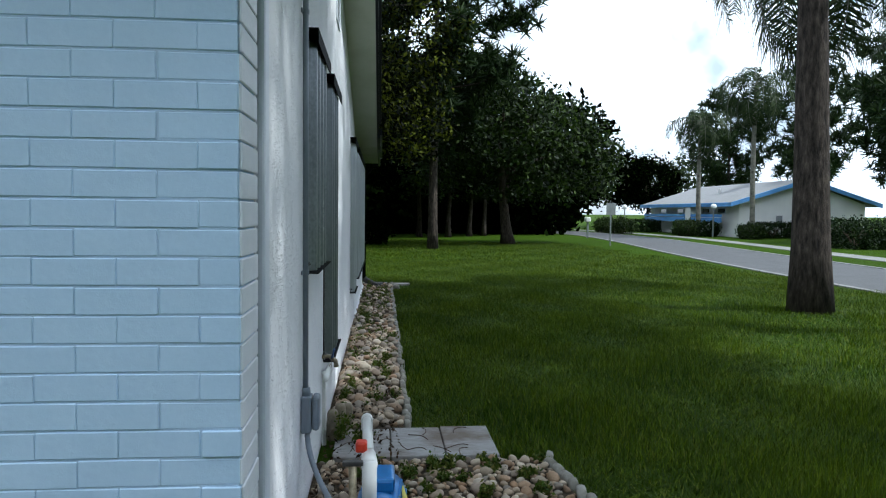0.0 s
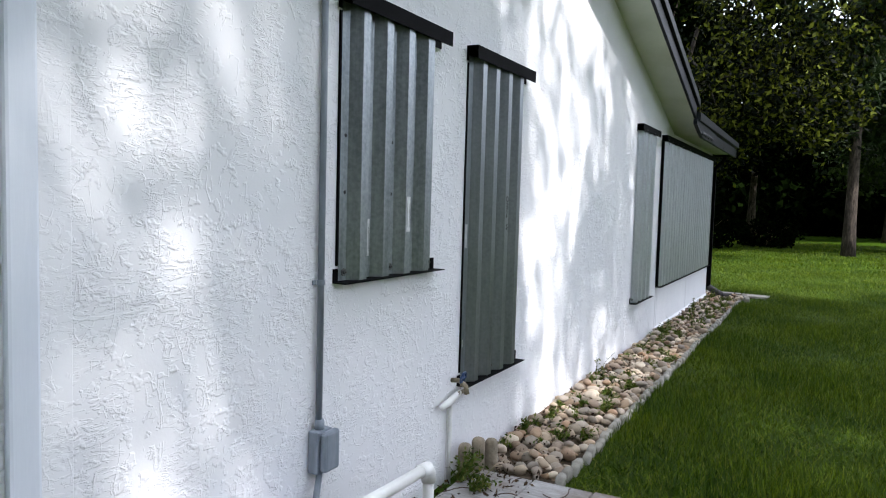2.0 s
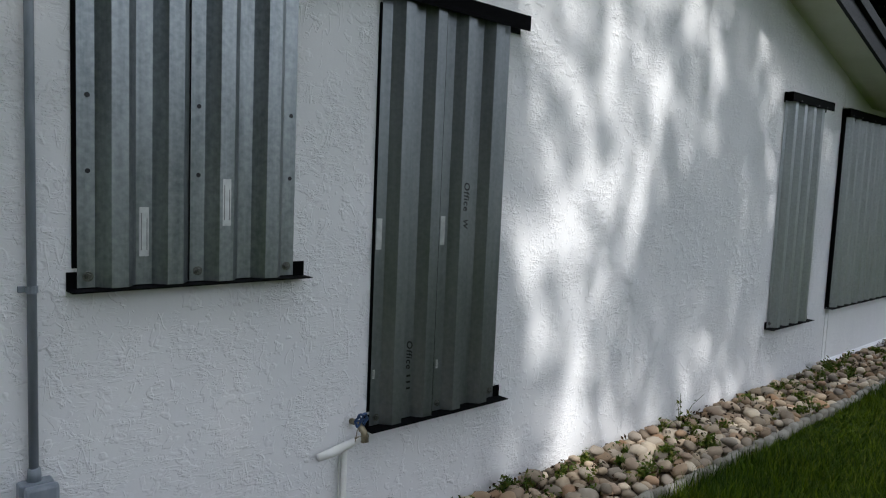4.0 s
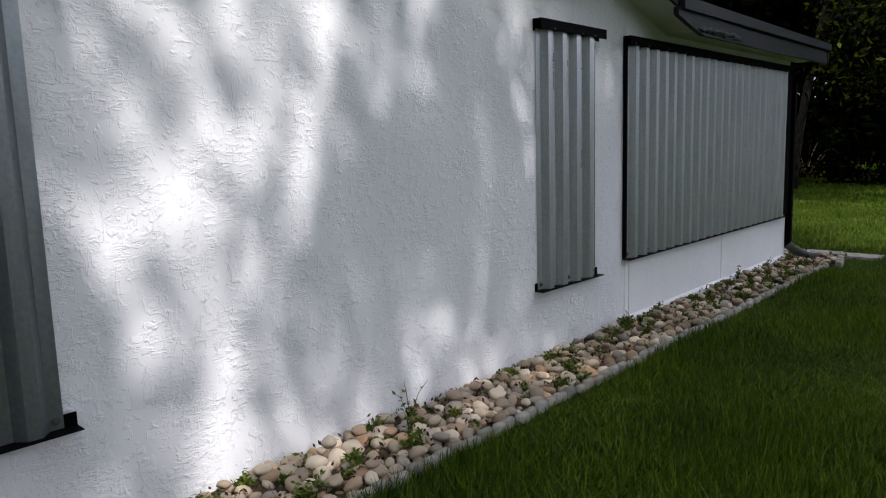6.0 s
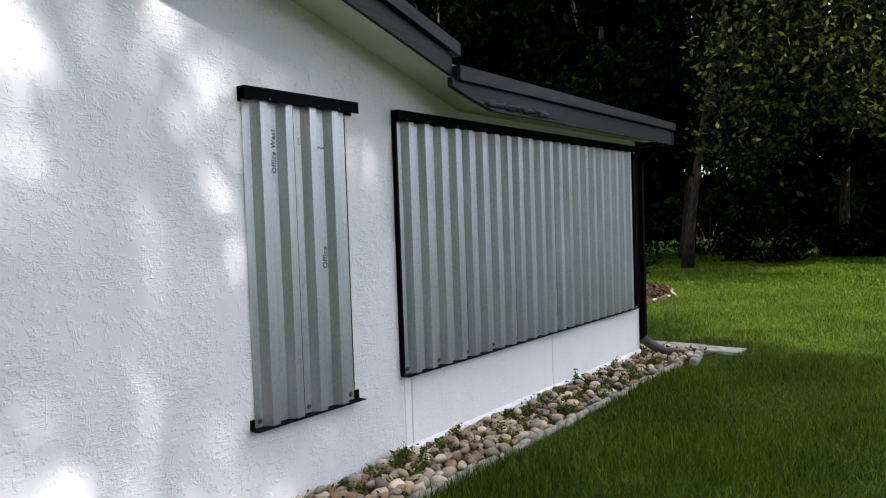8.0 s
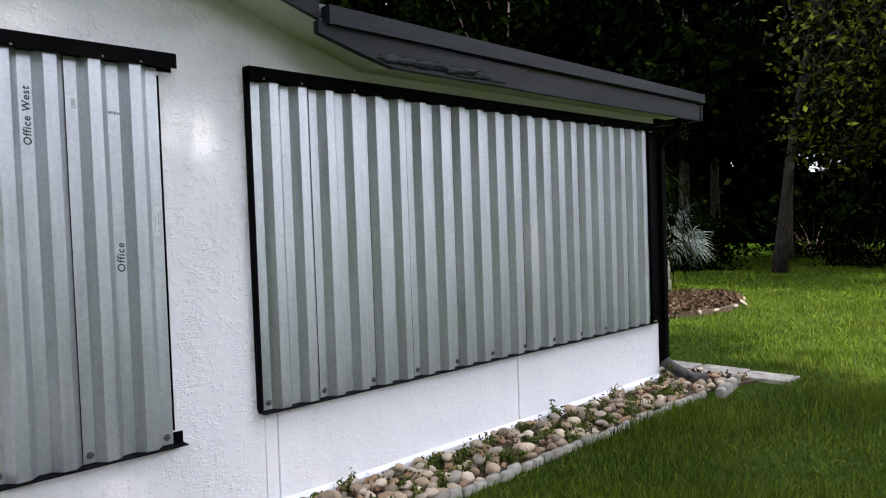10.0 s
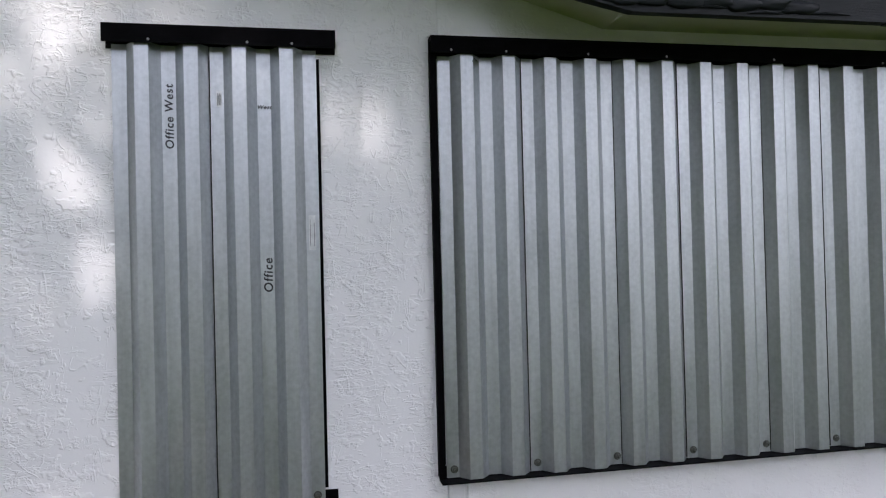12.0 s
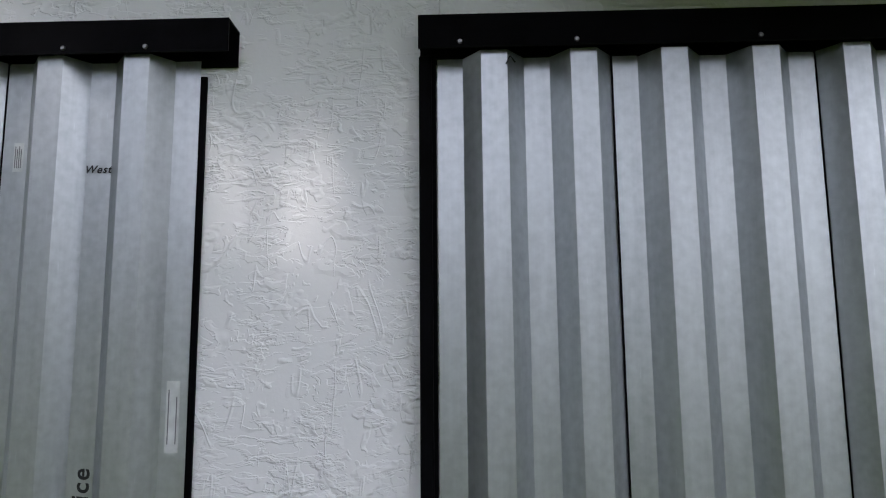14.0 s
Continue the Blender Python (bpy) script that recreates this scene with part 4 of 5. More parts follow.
def palm_tree(label, at, height, girth, fronds, length, seed, droop=1.0, leaflets=46, leaf=None, up0=70, hang=0.5, thick=0.016):
    """A feather palm: ringed trunk, arching ribs and hanging leaflets."""
    rng = np.random.default_rng(seed)
    leaf = leaf or LEAF_PALM
    tr = thing("palm_tree", label, "palm tree", (at[0], at[1], 0))
    pts, rad = [], []
    for i in range(24):
        u = i / 23
        pts.append((at[0] + 0.10 * math.sin(2.2 * u), at[1] + 0.06 * math.sin(3 * u), -0.05 + (height + 0.05) * u))
        rad.append(girth * (1.25 - 0.25 * min(1, u * 8)) * (1 - 0.25 * u) * (1 + 0.02 * (i % 2)))
    part("trunk", tube(pts, rad, 18), PALM_BARK, tr, smooth=True)
    top = Vector(pts[-1])
    part("crownshaft", tube([top - Vector((0, 0, 0.2)), top + Vector((0, 0, 0.5)), top + Vector((0, 0, 0.9))], [girth * 0.85, girth * 0.7, girth * 0.25], 12), PALM_BARK, tr, smooth=True)
    ribs = bmesh.new()
    quads = []
    for f in range(fronds):
        a = f * 2.39996 + rng.uniform(-0.2, 0.2)
        el = radians(up0 - (up0 + 35) * (f / fronds) + rng.uniform(-8, 8))
        line, p, e = [], top + Vector((0, 0, 0.55)), el
        step = length * rng.uniform(0.85, 1.1) / 12
        for i in range(13):
            line.append(p.copy())
            p = p + Vector((math.cos(a) * math.cos(e), math.sin(a) * math.cos(e), math.sin(e))) * step
            e -= radians(9.5 * droop)
        tube(line, [0.024 * (1 - 0.8 * i / 12) for i in range(13)], 5, ribs)
        side_dir = Vector((-math.sin(a), math.cos(a), 0))
        for k in range(leaflets):
            u = 0.12 + 0.88 * k / leaflets
            i = min(int(u * 12), 11)
            q = line[i].lerp(line[i + 1], u * 12 - i)
            fwd = (line[i + 1] - line[i]).normalized()
            for sgn in (-1, 1):
                L = length * 0.23 * (0.45 + 1.1 * math.sin(math.pi * min(1, u * 0.9 + 0.08))) * rng.uniform(0.8, 1.15)
                d1 = (side_dir * sgn * 0.8 + fwd * 0.55 + Vector((0, 0, rng.uniform(-0.3, 0.25)))).normalized()
                d2 = (d1 * (1 - hang) + Vector((0, 0, -1)) * hang + Vector(rng.normal(size=3)) * 0.10).normalized()
                m1 = q + d1 * L * 0.45
                m2 = m1 + d2 * L * 0.6
                w = fwd * thick
                quads += [q - w, q + w, m1 + w * 1.1, m1 - w * 1.1, m1 - w * 1.1, m1 + w * 1.1, m2 + w * 0.2, m2 - w * 0.2]
    part("frond_rib", ribs, PALM_BARK, tr)
    part("crown", soup("crown", np.array([tuple(v) for v in quads]), 4, leaf), leaf, tr)
    return tr


def shrub(label, at, size, leaf, seed, count=160, per=22, length=0.10, width=0.05, name="shrub", category="shrub", boxy=False):
    """A clipped bush: twigs within a skin of leaves."""
    rng = np.random.default_rng(seed)
    sh = thing(name, label, category, (at[0], at[1], 0))
    rx, ry, h = size
    bm = bmesh.new()
    for k in range(9):
        a = k * 0.7
        tube([(at[0], at[1], -0.03), (at[0] + 0.3 * rx * math.cos(a), at[1] + 0.3 * ry * math.sin(a), h * 0.5), (at[0] + 0.7 * rx * math.cos(a), at[1] + 0.7 * ry * math.sin(a), h * 0.85)], [0.025, 0.018, 0.008], 5, bm)
    part("stem", bm, TWIG, sh)["kind"] = "stuff"
    if boxy:
        c = rng.uniform(-1, 1, (count, 3))
        ax = rng.integers(0, 3, count)
        c[np.arange(count), ax] = np.sign(c[np.arange(count), ax])
        c = c * np.array((rx, ry, h * 0.48)) + np.array((at[0], at[1], h * 0.5))
    else:
        d = unit(rng.normal(size=(count, 3)))
        c = np.array((at[0], at[1], h * 0.5)) + d * np.array((rx, ry, h * 0.5)) * rng.uniform(0.75, 1.0, (count, 1))
    c[:, 2] = np.maximum(c[:, 2], 0.08)
    pts = (c[:, None, :] + rng.normal(size=(count, per, 3)) * min(rx, ry, h) * 0.13).reshape(-1, 3)
    pts[:, 2] = np.maximum(pts[:, 2], 0.03)
    part("foliage", soup("foliage", leaves(rng, pts, length, width, 0.4).reshape(-1, 3), 4, leaf), leaf, sh)
    return sh


# beside the lawn
pine_tree("tall slash pine with thick furrowed bark on the lawn", (9.35, -7.10), 15.0, 7.5, 3.6, 0.29, 11, tufts=1100, needles=22, lean=(0.35, 0.2))
palm_tree("queen palm with a grey ringed trunk and drooping fronds", (12.3, -8.98), 6.4, 0.17, 24, 3.3, 21, droop=1.35, hang=0.75)
# shade trees beyond the lawn's edge, whose shadows dapple the wall
broad_tree("open-crowned shade tree throwing dappled light on the wall", (-0.2, -11.0), 15.5, (0.4, 0.6),
           [(-1.6, -9.3, 13.0, 1.6, 1.3, 2.1, 40), (-0.6, -9.0, 12.8, 1.0, 1.2, 2.0, 22), (1.15, -9.2, 13.2, 1.15, 1.3, 2.2, 120), (1.1, -9.2, 11.7, 1.0, 1.3, 1.1, 40), (3.6, -9.5, 12.8, 1.8, 1.3, 2.2, 24), (-0.6, -9.2, 9.0, 2.6, 1.6, 1.3, 50), (3.2, -9.0, 8.8, 2.4, 1.6, 1.3, 125)],
           LEAF_OAK, per_clump=48, clump=0.30, length=0.22, width=0.12, girth=0.28, seed=31, limbs=8)
broad_tree("wide shade tree beside the street", (6.6, -10.4), 15.5, (0.1, 0.5),
           [(4.7, -9.3, 12.7, 1.1, 1.3, 2.1, 30), (6.5, -9.2, 13.4, 1.4, 1.3, 1.9, 62), (8.5, -9.3, 13.8, 2.3, 1.3, 1.4, 66), (10.9, -9.4, 13.7, 2.0, 1.3, 1.4, 44), (6.8, -8.8, 8.8, 2.4, 1.6, 1.3, 150), (10.2, -8.8, 8.9, 2.2, 1.6, 1.3, 110)],
           LEAF_OAK, per_clump=48, clump=0.30, length=0.22, width=0.12, girth=0.28, seed=33, limbs=8)

# unseen tree, added to darken the brick corner and the shutters' reflections
broad_tree("dense evergreen tree added out of view to shade the brick corner", (-6.0, -9.6), 13.5, (0.2, 0.3),
           [(-5.4, -8.6, 9.0, 2.8, 2.2, 2.8, 150), (-4.2, -7.4, 6.0, 2.0, 1.6, 1.8, 80)], LEAF_OAK, per_clump=34, clump=0.30, length=0.22, width=0.12, girth=0.26, seed=35)
# beyond the lawn
pine_tree("slim pine with a bare lower trunk on the far lawn", (27.6, -2.5), 14.5, 4.2, 3.9, 0.20, 12, tufts=1500, needles=24, needle=0.42)
broad_tree("broad tree with yellow-green leaves, coloured lit and shaded, hanging over the lawn", (25.6, 3.9), 12.0, (-0.9, -1.6),
           [(23.6, -0.4, 7.8, 2.9, 2.7, 3.2, 300), (22.8, 0.6, 5.0, 2.0, 2.0, 1.8, 130), (22.4, -1.2, 4.4, 1.7, 1.5, 1.3, 80), (23.0, 1.4, 3.4, 1.5, 1.2, 0.9, 45)], LEAF_SUN_SHADE, bark=DARK_BARK, per_clump=28, clump=0.32, length=0.19, width=0.10, girth=0.15, seed=41)
broad_tree("leaning dark tree with a curved trunk", (33.0, -6.5), 7.6, (-1.9, 0.9),
           [(33.5, -8.2, 5.0, 3.4, 2.8, 2.2, 210), (30.8, -5.4, 5.6, 3.0, 2.8, 2.3, 210), (34.6, -10.6, 4.2, 2.4, 1.8, 1.7, 110), (32.0, -3.4, 3.9, 2.2, 2.2, 1.3, 90), (33.2, -7.6, 2.9, 2.8, 2.4, 0.8, 80)], LEAF_OAK, per_clump=30, clump=0.36, length=0.26, width=0.14, girth=0.30, seed=43)
for k, (x, y, h) in enumerate(((41.5, -4.4, 8.5), (43.5, -5.9, 8.0), (44.5, -6.9, 7.6), (42.5, -2.6, 9.0), (47.0, -8.6, 7.0))):
    broad_tree("dark tree in the grove beyond the lawn", (x, y), h, (0.2, -0.1),
               [(x, y - 0.5, h * 0.72, 3.0, 2.6, h * 0.26, 150), (x - 0.8, y + 1.0, h * 0.5, 2.8, 2.4, h * 0.16, 100)], LEAF_SHADED if k % 2 else LEAF_OAK, per_clump=26, clump=0.42, length=0.32, width=0.17, girth=0.17, seed=50 + k, limbs=4)
for k, (x, y, h) in enumerate(((58, -10.5, 8.6), (66, -15.5, 7.6), (74, -21.0, 8.5), (83, -28.0, 9.5), (92, -36.0, 9.0), (78, -30.5, 8.2), (98, -44.0, 10.5), (70, -12.0, 9.0))):
    broad_tree("rounded street tree in the distance", (x, y), h, (0.1, 0.1),
               [(x, y, h * 0.6, 3.8, 3.6, h * 0.36, 240)], LEAF_SHADED if k % 2 else LEAF_OAK, per_clump=24, clump=0.5, length=0.42, width=0.22, girth=0.18, seed=60 + k, limbs=4)
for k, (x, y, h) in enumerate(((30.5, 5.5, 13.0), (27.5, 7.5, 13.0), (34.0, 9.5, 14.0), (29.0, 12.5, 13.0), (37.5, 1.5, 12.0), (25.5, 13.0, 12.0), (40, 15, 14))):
    broad_tree("tall dark tree at the wood's edge, shade in its leaf colour", (x, y), h, (0.3, -0.2),
               [(x, y, h * 0.70, 3.6, 3.4, h * 0.28, 260), (x - 1.0, y - 1.2, h * 0.40, 2.8, 2.8, h * 0.14, 130)], LEAF_SHADED, per_clump=26, clump=0.42, length=0.34, width=0.18, girth=0.22, seed=70 + k, limbs=5)
for k, (x, y, h, r) in enumerate(((64.0, -41.0, 15.0, 4.6), (70.0, -36.0, 13.0, 4.2), (48.0, -39.0, 15.0, 4.6), (41.0, -35.0, 12.5, 4.0), (34.0, -31.0, 11.0, 3.8))):
    pine_tree("dark pine behind the neighbouring house", (x, y), h, h * 0.3, r, 0.22, 80 + k, tufts=700, needles=20, needle=0.62)

rng = np.random.default_rng(5)
blobs = []
for k in range(46):
    a = radians(-14 + 104 * k / 45)
    r = rng.uniform(46, 62)
    blobs.append((6 + r * math.cos(a), -2 + r * math.sin(a), rng.uniform(2.0, 9.5), 4.6, 4.6, 4.0, 120))
for k in range(34):
    a = radians(0 + 90 * k / 33)
    r = rng.uniform(42, 50)
    blobs.append((6 + r * math.cos(a), -2 + r * math.sin(a), rng.uniform(8, 13), 4.2, 4.2, 3.4, 70))
for k in range(40):
    a = radians(14 + 84 * k / 39)
    r = rng.uniform(44, 52)
    blobs.append((6 + r * math.cos(a), -2 + r * math.sin(a), rng.uniform(14, 21), 4.4, 4.4, 3.6, 70))
for k in range(56):
    a = radians(-12 + 106 * k / 55)
    r = rng.uniform(44, 58)
    blobs.append((6 + r * math.cos(a), -2 + r * math.sin(a), 1.6, 4.2, 4.2, 1.9, 90))
# tall belt out of view, added to darken the steel ribs' left-facing slopes
for k in range(30):
    a = radians(184 + 56 * k / 29)
    r = rng.uniform(32, 42)
    blobs.append((6 + r * math.cos(a), -2 + r * math.sin(a), rng.uniform(8, 18), 4.6, 4.6, 4.0, 60))
# unseen ring behind the camera, added to block low sky and darken reflections
for k in range(60):
    a = radians(-62 - 190 * k / 59)
    r = rng.uniform(40, 54)
    blobs.append((6 + r * math.cos(a), -2 + r * math.sin(a), rng.uniform(2.5, 9.0), 4.6, 4.6, 4.2, 60))
tagged(part("woods", soup("woods", crown_cloud(rng, blobs, 18, 0.75, 0.75, 0.42), 4, LEAF_SHADED), LEAF_SHADED), "dense dark woods far behind the lawn, plus unseen belts added to darken reflections", "woods", kind="stuff")

# bed and planting past the house corner
rng = np.random.default_rng(6)
bed = thing("planting_bed", "raised bed of leaf litter edged with rough rocks", "planting bed", (17.0, 2.4, 0))
bm = bmesh.new()
bmesh.ops.create_circle(bm, cap_ends=True, segments=36, radius=1.0)
res = bmesh.ops.extrude_face_region(bm, geom=bm.faces[:])
bmesh.ops.translate(bm, verts=[v for v in res["geom"] if isinstance(v, bmesh.types.BMVert)], vec=(0, 0, 0.12))
for v in bm.verts:
    k = 1 + 0.12 * math.sin(3 * math.atan2(v.co.y, v.co.x))
    v.co = Vector((17.5 + v.co.x * 1.75 * k, 2.6 + v.co.y * 0.95 * k, v.co.z - 0.02))
bmesh.ops.recalc_face_normals(bm, faces=bm.faces[:])
part("soil", bm, SOIL, bed)
q = rng.uniform(-1, 1, (5200, 2))
q = q[(q ** 2).sum(1) < 1]
pts = np.column_stack((17.5 + q[:, 0] * 1.85, 2.6 + q[:, 1] * 1.0, rng.uniform(0.10, 0.19, len(q))))
part("leaf_litter", soup("leaf_litter", leaves(rng, pts, 0.08, 0.04, 1.5).reshape(-1, 3), 4, LEAF_LITTER), LEAF_LITTER, bed)


def rock_mesh(name, rng, sub=2, material=None):
    bm = bmesh.new()
    bmesh.ops.create_icosphere(bm, subdivisions=sub, radius=0.5)
    off = Vector(rng.uniform(-20, 20, 3))
    for v in bm.verts:
        f = 1 + 0.28 * noise.noise(v.co * 2.2 + off) + 0.08 * noise.noise(v.co * 6 + off)
        v.co *= f
    me = bpy.data.meshes.new(name)
    bm.to_mesh(me)
    bm.free()
    me.polygons.foreach_set("use_smooth", [True] * len(me.polygons))
    me.materials.append(material or ROCK)
    return me


def piece(name, me, parent, at, turn=(0, 0, 0), size=(1, 1, 1), label=""):
    ob = new(name, me)
    ob.parent = parent
    ob.matrix_basis = Matrix.LocRotScale(Vector(at) - BASE[parent], Euler(turn), Vector(size))
    if label:
        ob["label"] = label
    return ob


ROCKS = [rock_mesh("rock", rng, 2, TAN_STONE) for k in range(10)]
for k in range(9):
    a = radians(178 + 150 * k / 9 + rng.uniform(-4, 4))
    s = rng.uniform(0.05, 0.12)
    piece("edge_rock", ROCKS[k % 10], bed, (17.5 + 1.85 * math.cos(a), 2.6 + 1.05 * math.sin(a), 0.08), tuple(rng.uniform(0, 6, 3)), (s * 1.4, s, s * 0.6))


def drooping_plant(label, at, height, count, seed, leaf, length):
    rng = np.random.default_rng(seed)
    pl = thing("strap_leaf_plant", label, "plant", (at[0], at[1], 0))
    part("stem", tube([(at[0], at[1], -0.02), (at[0] + 0.05, at[1], height * 0.5), (at[0], at[1] + 0.05, height * 0.85)], [0.10, 0.08, 0.05], 8), PALM_BARK, pl)
    quads = []
    for k in range(count):
        a, z = rng.uniform(0, 6.28), height * rng.uniform(0.3, 1.0)
        p = Vector((at[0] + 0.1 * math.cos(a), at[1] + 0.1 * math.sin(a), z))
        e = radians(rng.uniform(10, 70))
        w0 = Vector((-math.sin(a), math.cos(a), 0)) * rng.uniform(0.02, 0.035)
        line = []
        for i in range(6):
            line.append(p.copy())
            p = p + Vector((math.cos(a) * math.cos(e), math.sin(a) * math.cos(e), math.sin(e))) * length / 5
            p.z = max(p.z, 0.05)
            e -= radians(rng.uniform(24, 36))
        for i in range(5):
            wa, wb = w0 * (1 - i / 5.5), w0 * (1 - (i + 1) / 5.5)
            quads += [line[i] - wa, line[i] + wa, line[i + 1] + wb, line[i + 1] - wb]
    part("leaves", soup("leaves", np.array([tuple(v) for v in quads]), 4, leaf), leaf, pl)


drooping_plant("tall clump of dark drooping strap leaves", (18.9, 3.55), 2.2, 330, 91, LEAF_SHADED, 1.15)
drooping_plant("dark drooping strap-leaved clump beside the house", (17.7, 4.1), 1.9, 240, 92, LEAF_HEDGE, 1.0)


def fan_palm(label, at, height, seed):
    rng = np.random.default_rng(seed)
    pl = thing("silver_palm", label, "palm", (at[0], at[1], 0))
    part("stem", tube([(at[0], at[1], -0.02), (at[0], at[1], height * 0.55)], [0.13, 0.10], 10), PALM_BARK, pl)
    quads = []
    stalks = bmesh.new()
    for k in range(22):
        a, e = k * 2.4, radians(rng.uniform(-15, 75))
        d = Vector((math.cos(a) * math.cos(e), math.sin(a) * math.cos(e), math.sin(e)))
        s = Vector((at[0], at[1], height * 0.55))
        hub = s + d * rng.uniform(0.4, 0.6)
        tube([s, hub], [0.012, 0.008], 5, stalks)
        u = d.orthogonal().normalized()
        v = d.cross(u)
        for j in range(16):
            b = radians(-80 + 160 * j / 15)
            t = (d * math.cos(b) + u * math.sin(b)).normalized()
            L = rng.uniform(0.42, 0.58)
            w = t.cross(v).normalized() * 0.014
            tip = hub + t * L + Vector((0, 0, -0.10))
            quads += [hub - w * 0.4, hub + w * 0.4, hub + t * L * 0.6 + w, hub + t * L * 0.6 - w, hub + t * L * 0.6 - w, hub + t * L * 0.6 + w, tip + w * 0.1, tip - w * 0.1]
    part("stalks", stalks, PALM_BARK, pl)
    part("fronds", soup("fronds", np.array([tuple(v) for v in quads]), 4, LEAF_SILVER), LEAF_SILVER, pl)


fan_palm("small silver-leaved fan palm in front of the trees", (20.4, 4.2), 1.8, 93)
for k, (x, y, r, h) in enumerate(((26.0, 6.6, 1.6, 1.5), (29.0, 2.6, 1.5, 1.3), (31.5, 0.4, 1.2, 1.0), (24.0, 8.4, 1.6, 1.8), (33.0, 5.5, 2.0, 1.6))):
    shrub("shrub under the trees with deep shade in its leaf colour", (x, y), (r, r, h), LEAF_SHADED, 100 + k, 120, 20, 0.18, 0.09)

# ---- across the street ----
palm_tree("tall queen palm in front of the neighbouring house", (47.8, -22.8), 7.4, 0.17, 18, 3.2, 22, droop=1.25, leaflets=26, hang=0.6, thick=0.035)
palm_tree("taller queen palm with a slim trunk", (42.6, -24.0), 9.2, 0.17, 18, 3.5, 23, droop=1.25, leaflets=26, hang=0.6, thick=0.035)
house = thing("neighbour_house", "single-storey cream house with a grey roof and blue trim", "house", (53, -28, 0))
HX0, HX1, HY0, HY1, APEX = 45.2, 61.0, -33.4, -24.4, 3.95
part("wall", box(HX0, HX1, HY0, HY1, -0.1, 2.35), HOUSE_PAINT, house)
part("gable", prism([(HY0, 2.3), (HY1, 2.3), (-28.9, APEX - 0.1)], "x", HX0 - 0.02, HX0 + 0.2), HOUSE_PAINT, house)
part("roof_slope", prism([(HY1 + 0.8, 2.15), (HY1 + 0.8, 2.33), (-28.9, APEX + 0.05), (-28.9, APEX - 0.12)], "x", HX0 - 0.5, HX1 + 0.5), SHINGLE, house)
part("roof_slope", prism([(HY0 - 0.8, 2.15), (-28.9, APEX - 0.12), (-28.9, APEX + 0.05), (HY0 - 0.8, 2.33)], "x", HX0 - 0.5, HX1 + 0.5), SHINGLE, house)
part("fascia", box(HX0 - 0.5, HX1 + 0.5, HY1 + 0.81, HY1 + 0.86, 2.08, 2.36, 0.01), HOUSE_BLUE, house, "blue fascia board")
part("rake_board", prism([(HY1 + 0.86, 2.08), (HY1 + 0.86, 2.36), (-28.9, APEX + 0.08), (-28.9, APEX - 0.2)], "x", HX0 - 0.58, HX0 - 0.51), HOUSE_BLUE, house, "blue rake board")
part("rake_board", prism([(HY0 - 0.86, 2.08), (-28.9, APEX - 0.2), (-28.9, APEX + 0.08), (HY0 - 0.86, 2.36)], "x", HX0 - 0.58, HX0 - 0.51), HOUSE_BLUE, house, "blue rake board")
part("porch_rail", box(46.5, 60.8, HY1 + 0.55, HY1 + 0.70, 0.98, 1.30, 0.01), HOUSE_BLUE, house, "blue painted rail band")
part("porch_rail", box(46.5, 60.8, HY1 + 0.55, HY1 + 0.70, 1.36, 1.56, 0.01), HOUSE_BLUE, house, "blue painted rail band")
part("pillar", box(51.2, 52.1, HY1 + 0.2, HY1 + 0.75, -0.05, 2.1, 0.01), HOUSE_PAINT, house)
for x in (47.6, 50.0, 54.6, 58.0):
    win = part("window", box(x - 0.6, x + 0.6, HY1 + 0.005, HY1 + 0.05, 1.62, 2.02, 0.005), TRIM, house, "low wide window")
    part("pane", box(x - 0.53, x + 0.53, HY1 + 0.055, HY1 + 0.06, 1.67, 1.97), GLASS_DARK, win)
part("meter_box", box(HX0 - 0.16, HX0 - 0.03, -27.4, -27.0, 1.0, 1.5, 0.01), POST, house)
part("roof_vent", tube([(52.0, -26.3, 3.0), (52.0, -26.3, 3.55)], 0.09, 8), HOUSE_PAINT, house)
for k, (x, y, rx, ry, h) in enumerate(((58.6, -22.9, 2.0, 0.6, 0.95), (48.6, -22.9, 2.4, 0.6, 0.98), (44.2, -26.2, 0.6, 1.3, 0.95), (43.8, -29.4, 0.7, 1.3, 1.0), (33.0, -23.5, 1.6, 1.0, 1.1), (30.5, -22.5, 1.4, 1.0, 1.2))):
    shrub("dark clipped hedge in front of the house", (x, y), (rx, ry, h), LEAF_HEDGE, 110 + k, 240, 20, 0.16, 0.09, "hedge", "hedge", True)
for k, (x, y, r, h) in enumerate(((55.0, -18.4, 1.0, 1.15), (51.6, -18.6, 1.0, 1.2), (47.4, -21.8, 0.9, 1.1), (42.0, -23.6, 0.8, 0.9))):
    shrub("round clipped green bush by the street", (x, y), (r, r, h), LEAF_OAK, 120 + k, 150, 22, 0.14, 0.08, "bush", "bush")
sign = thing("sign_post", "thin grey sign post at the street edge", "sign post", (31.3, -11.0, 0))
part("post", tube([(31.3, -11.0, -0.05), (31.3, -11.0, 2.0)], 0.035, 8), POST, sign)
part("plate", box(31.27, 31.285, -11.22, -10.78, 1.45, 2.0, 0.004), POST, sign)
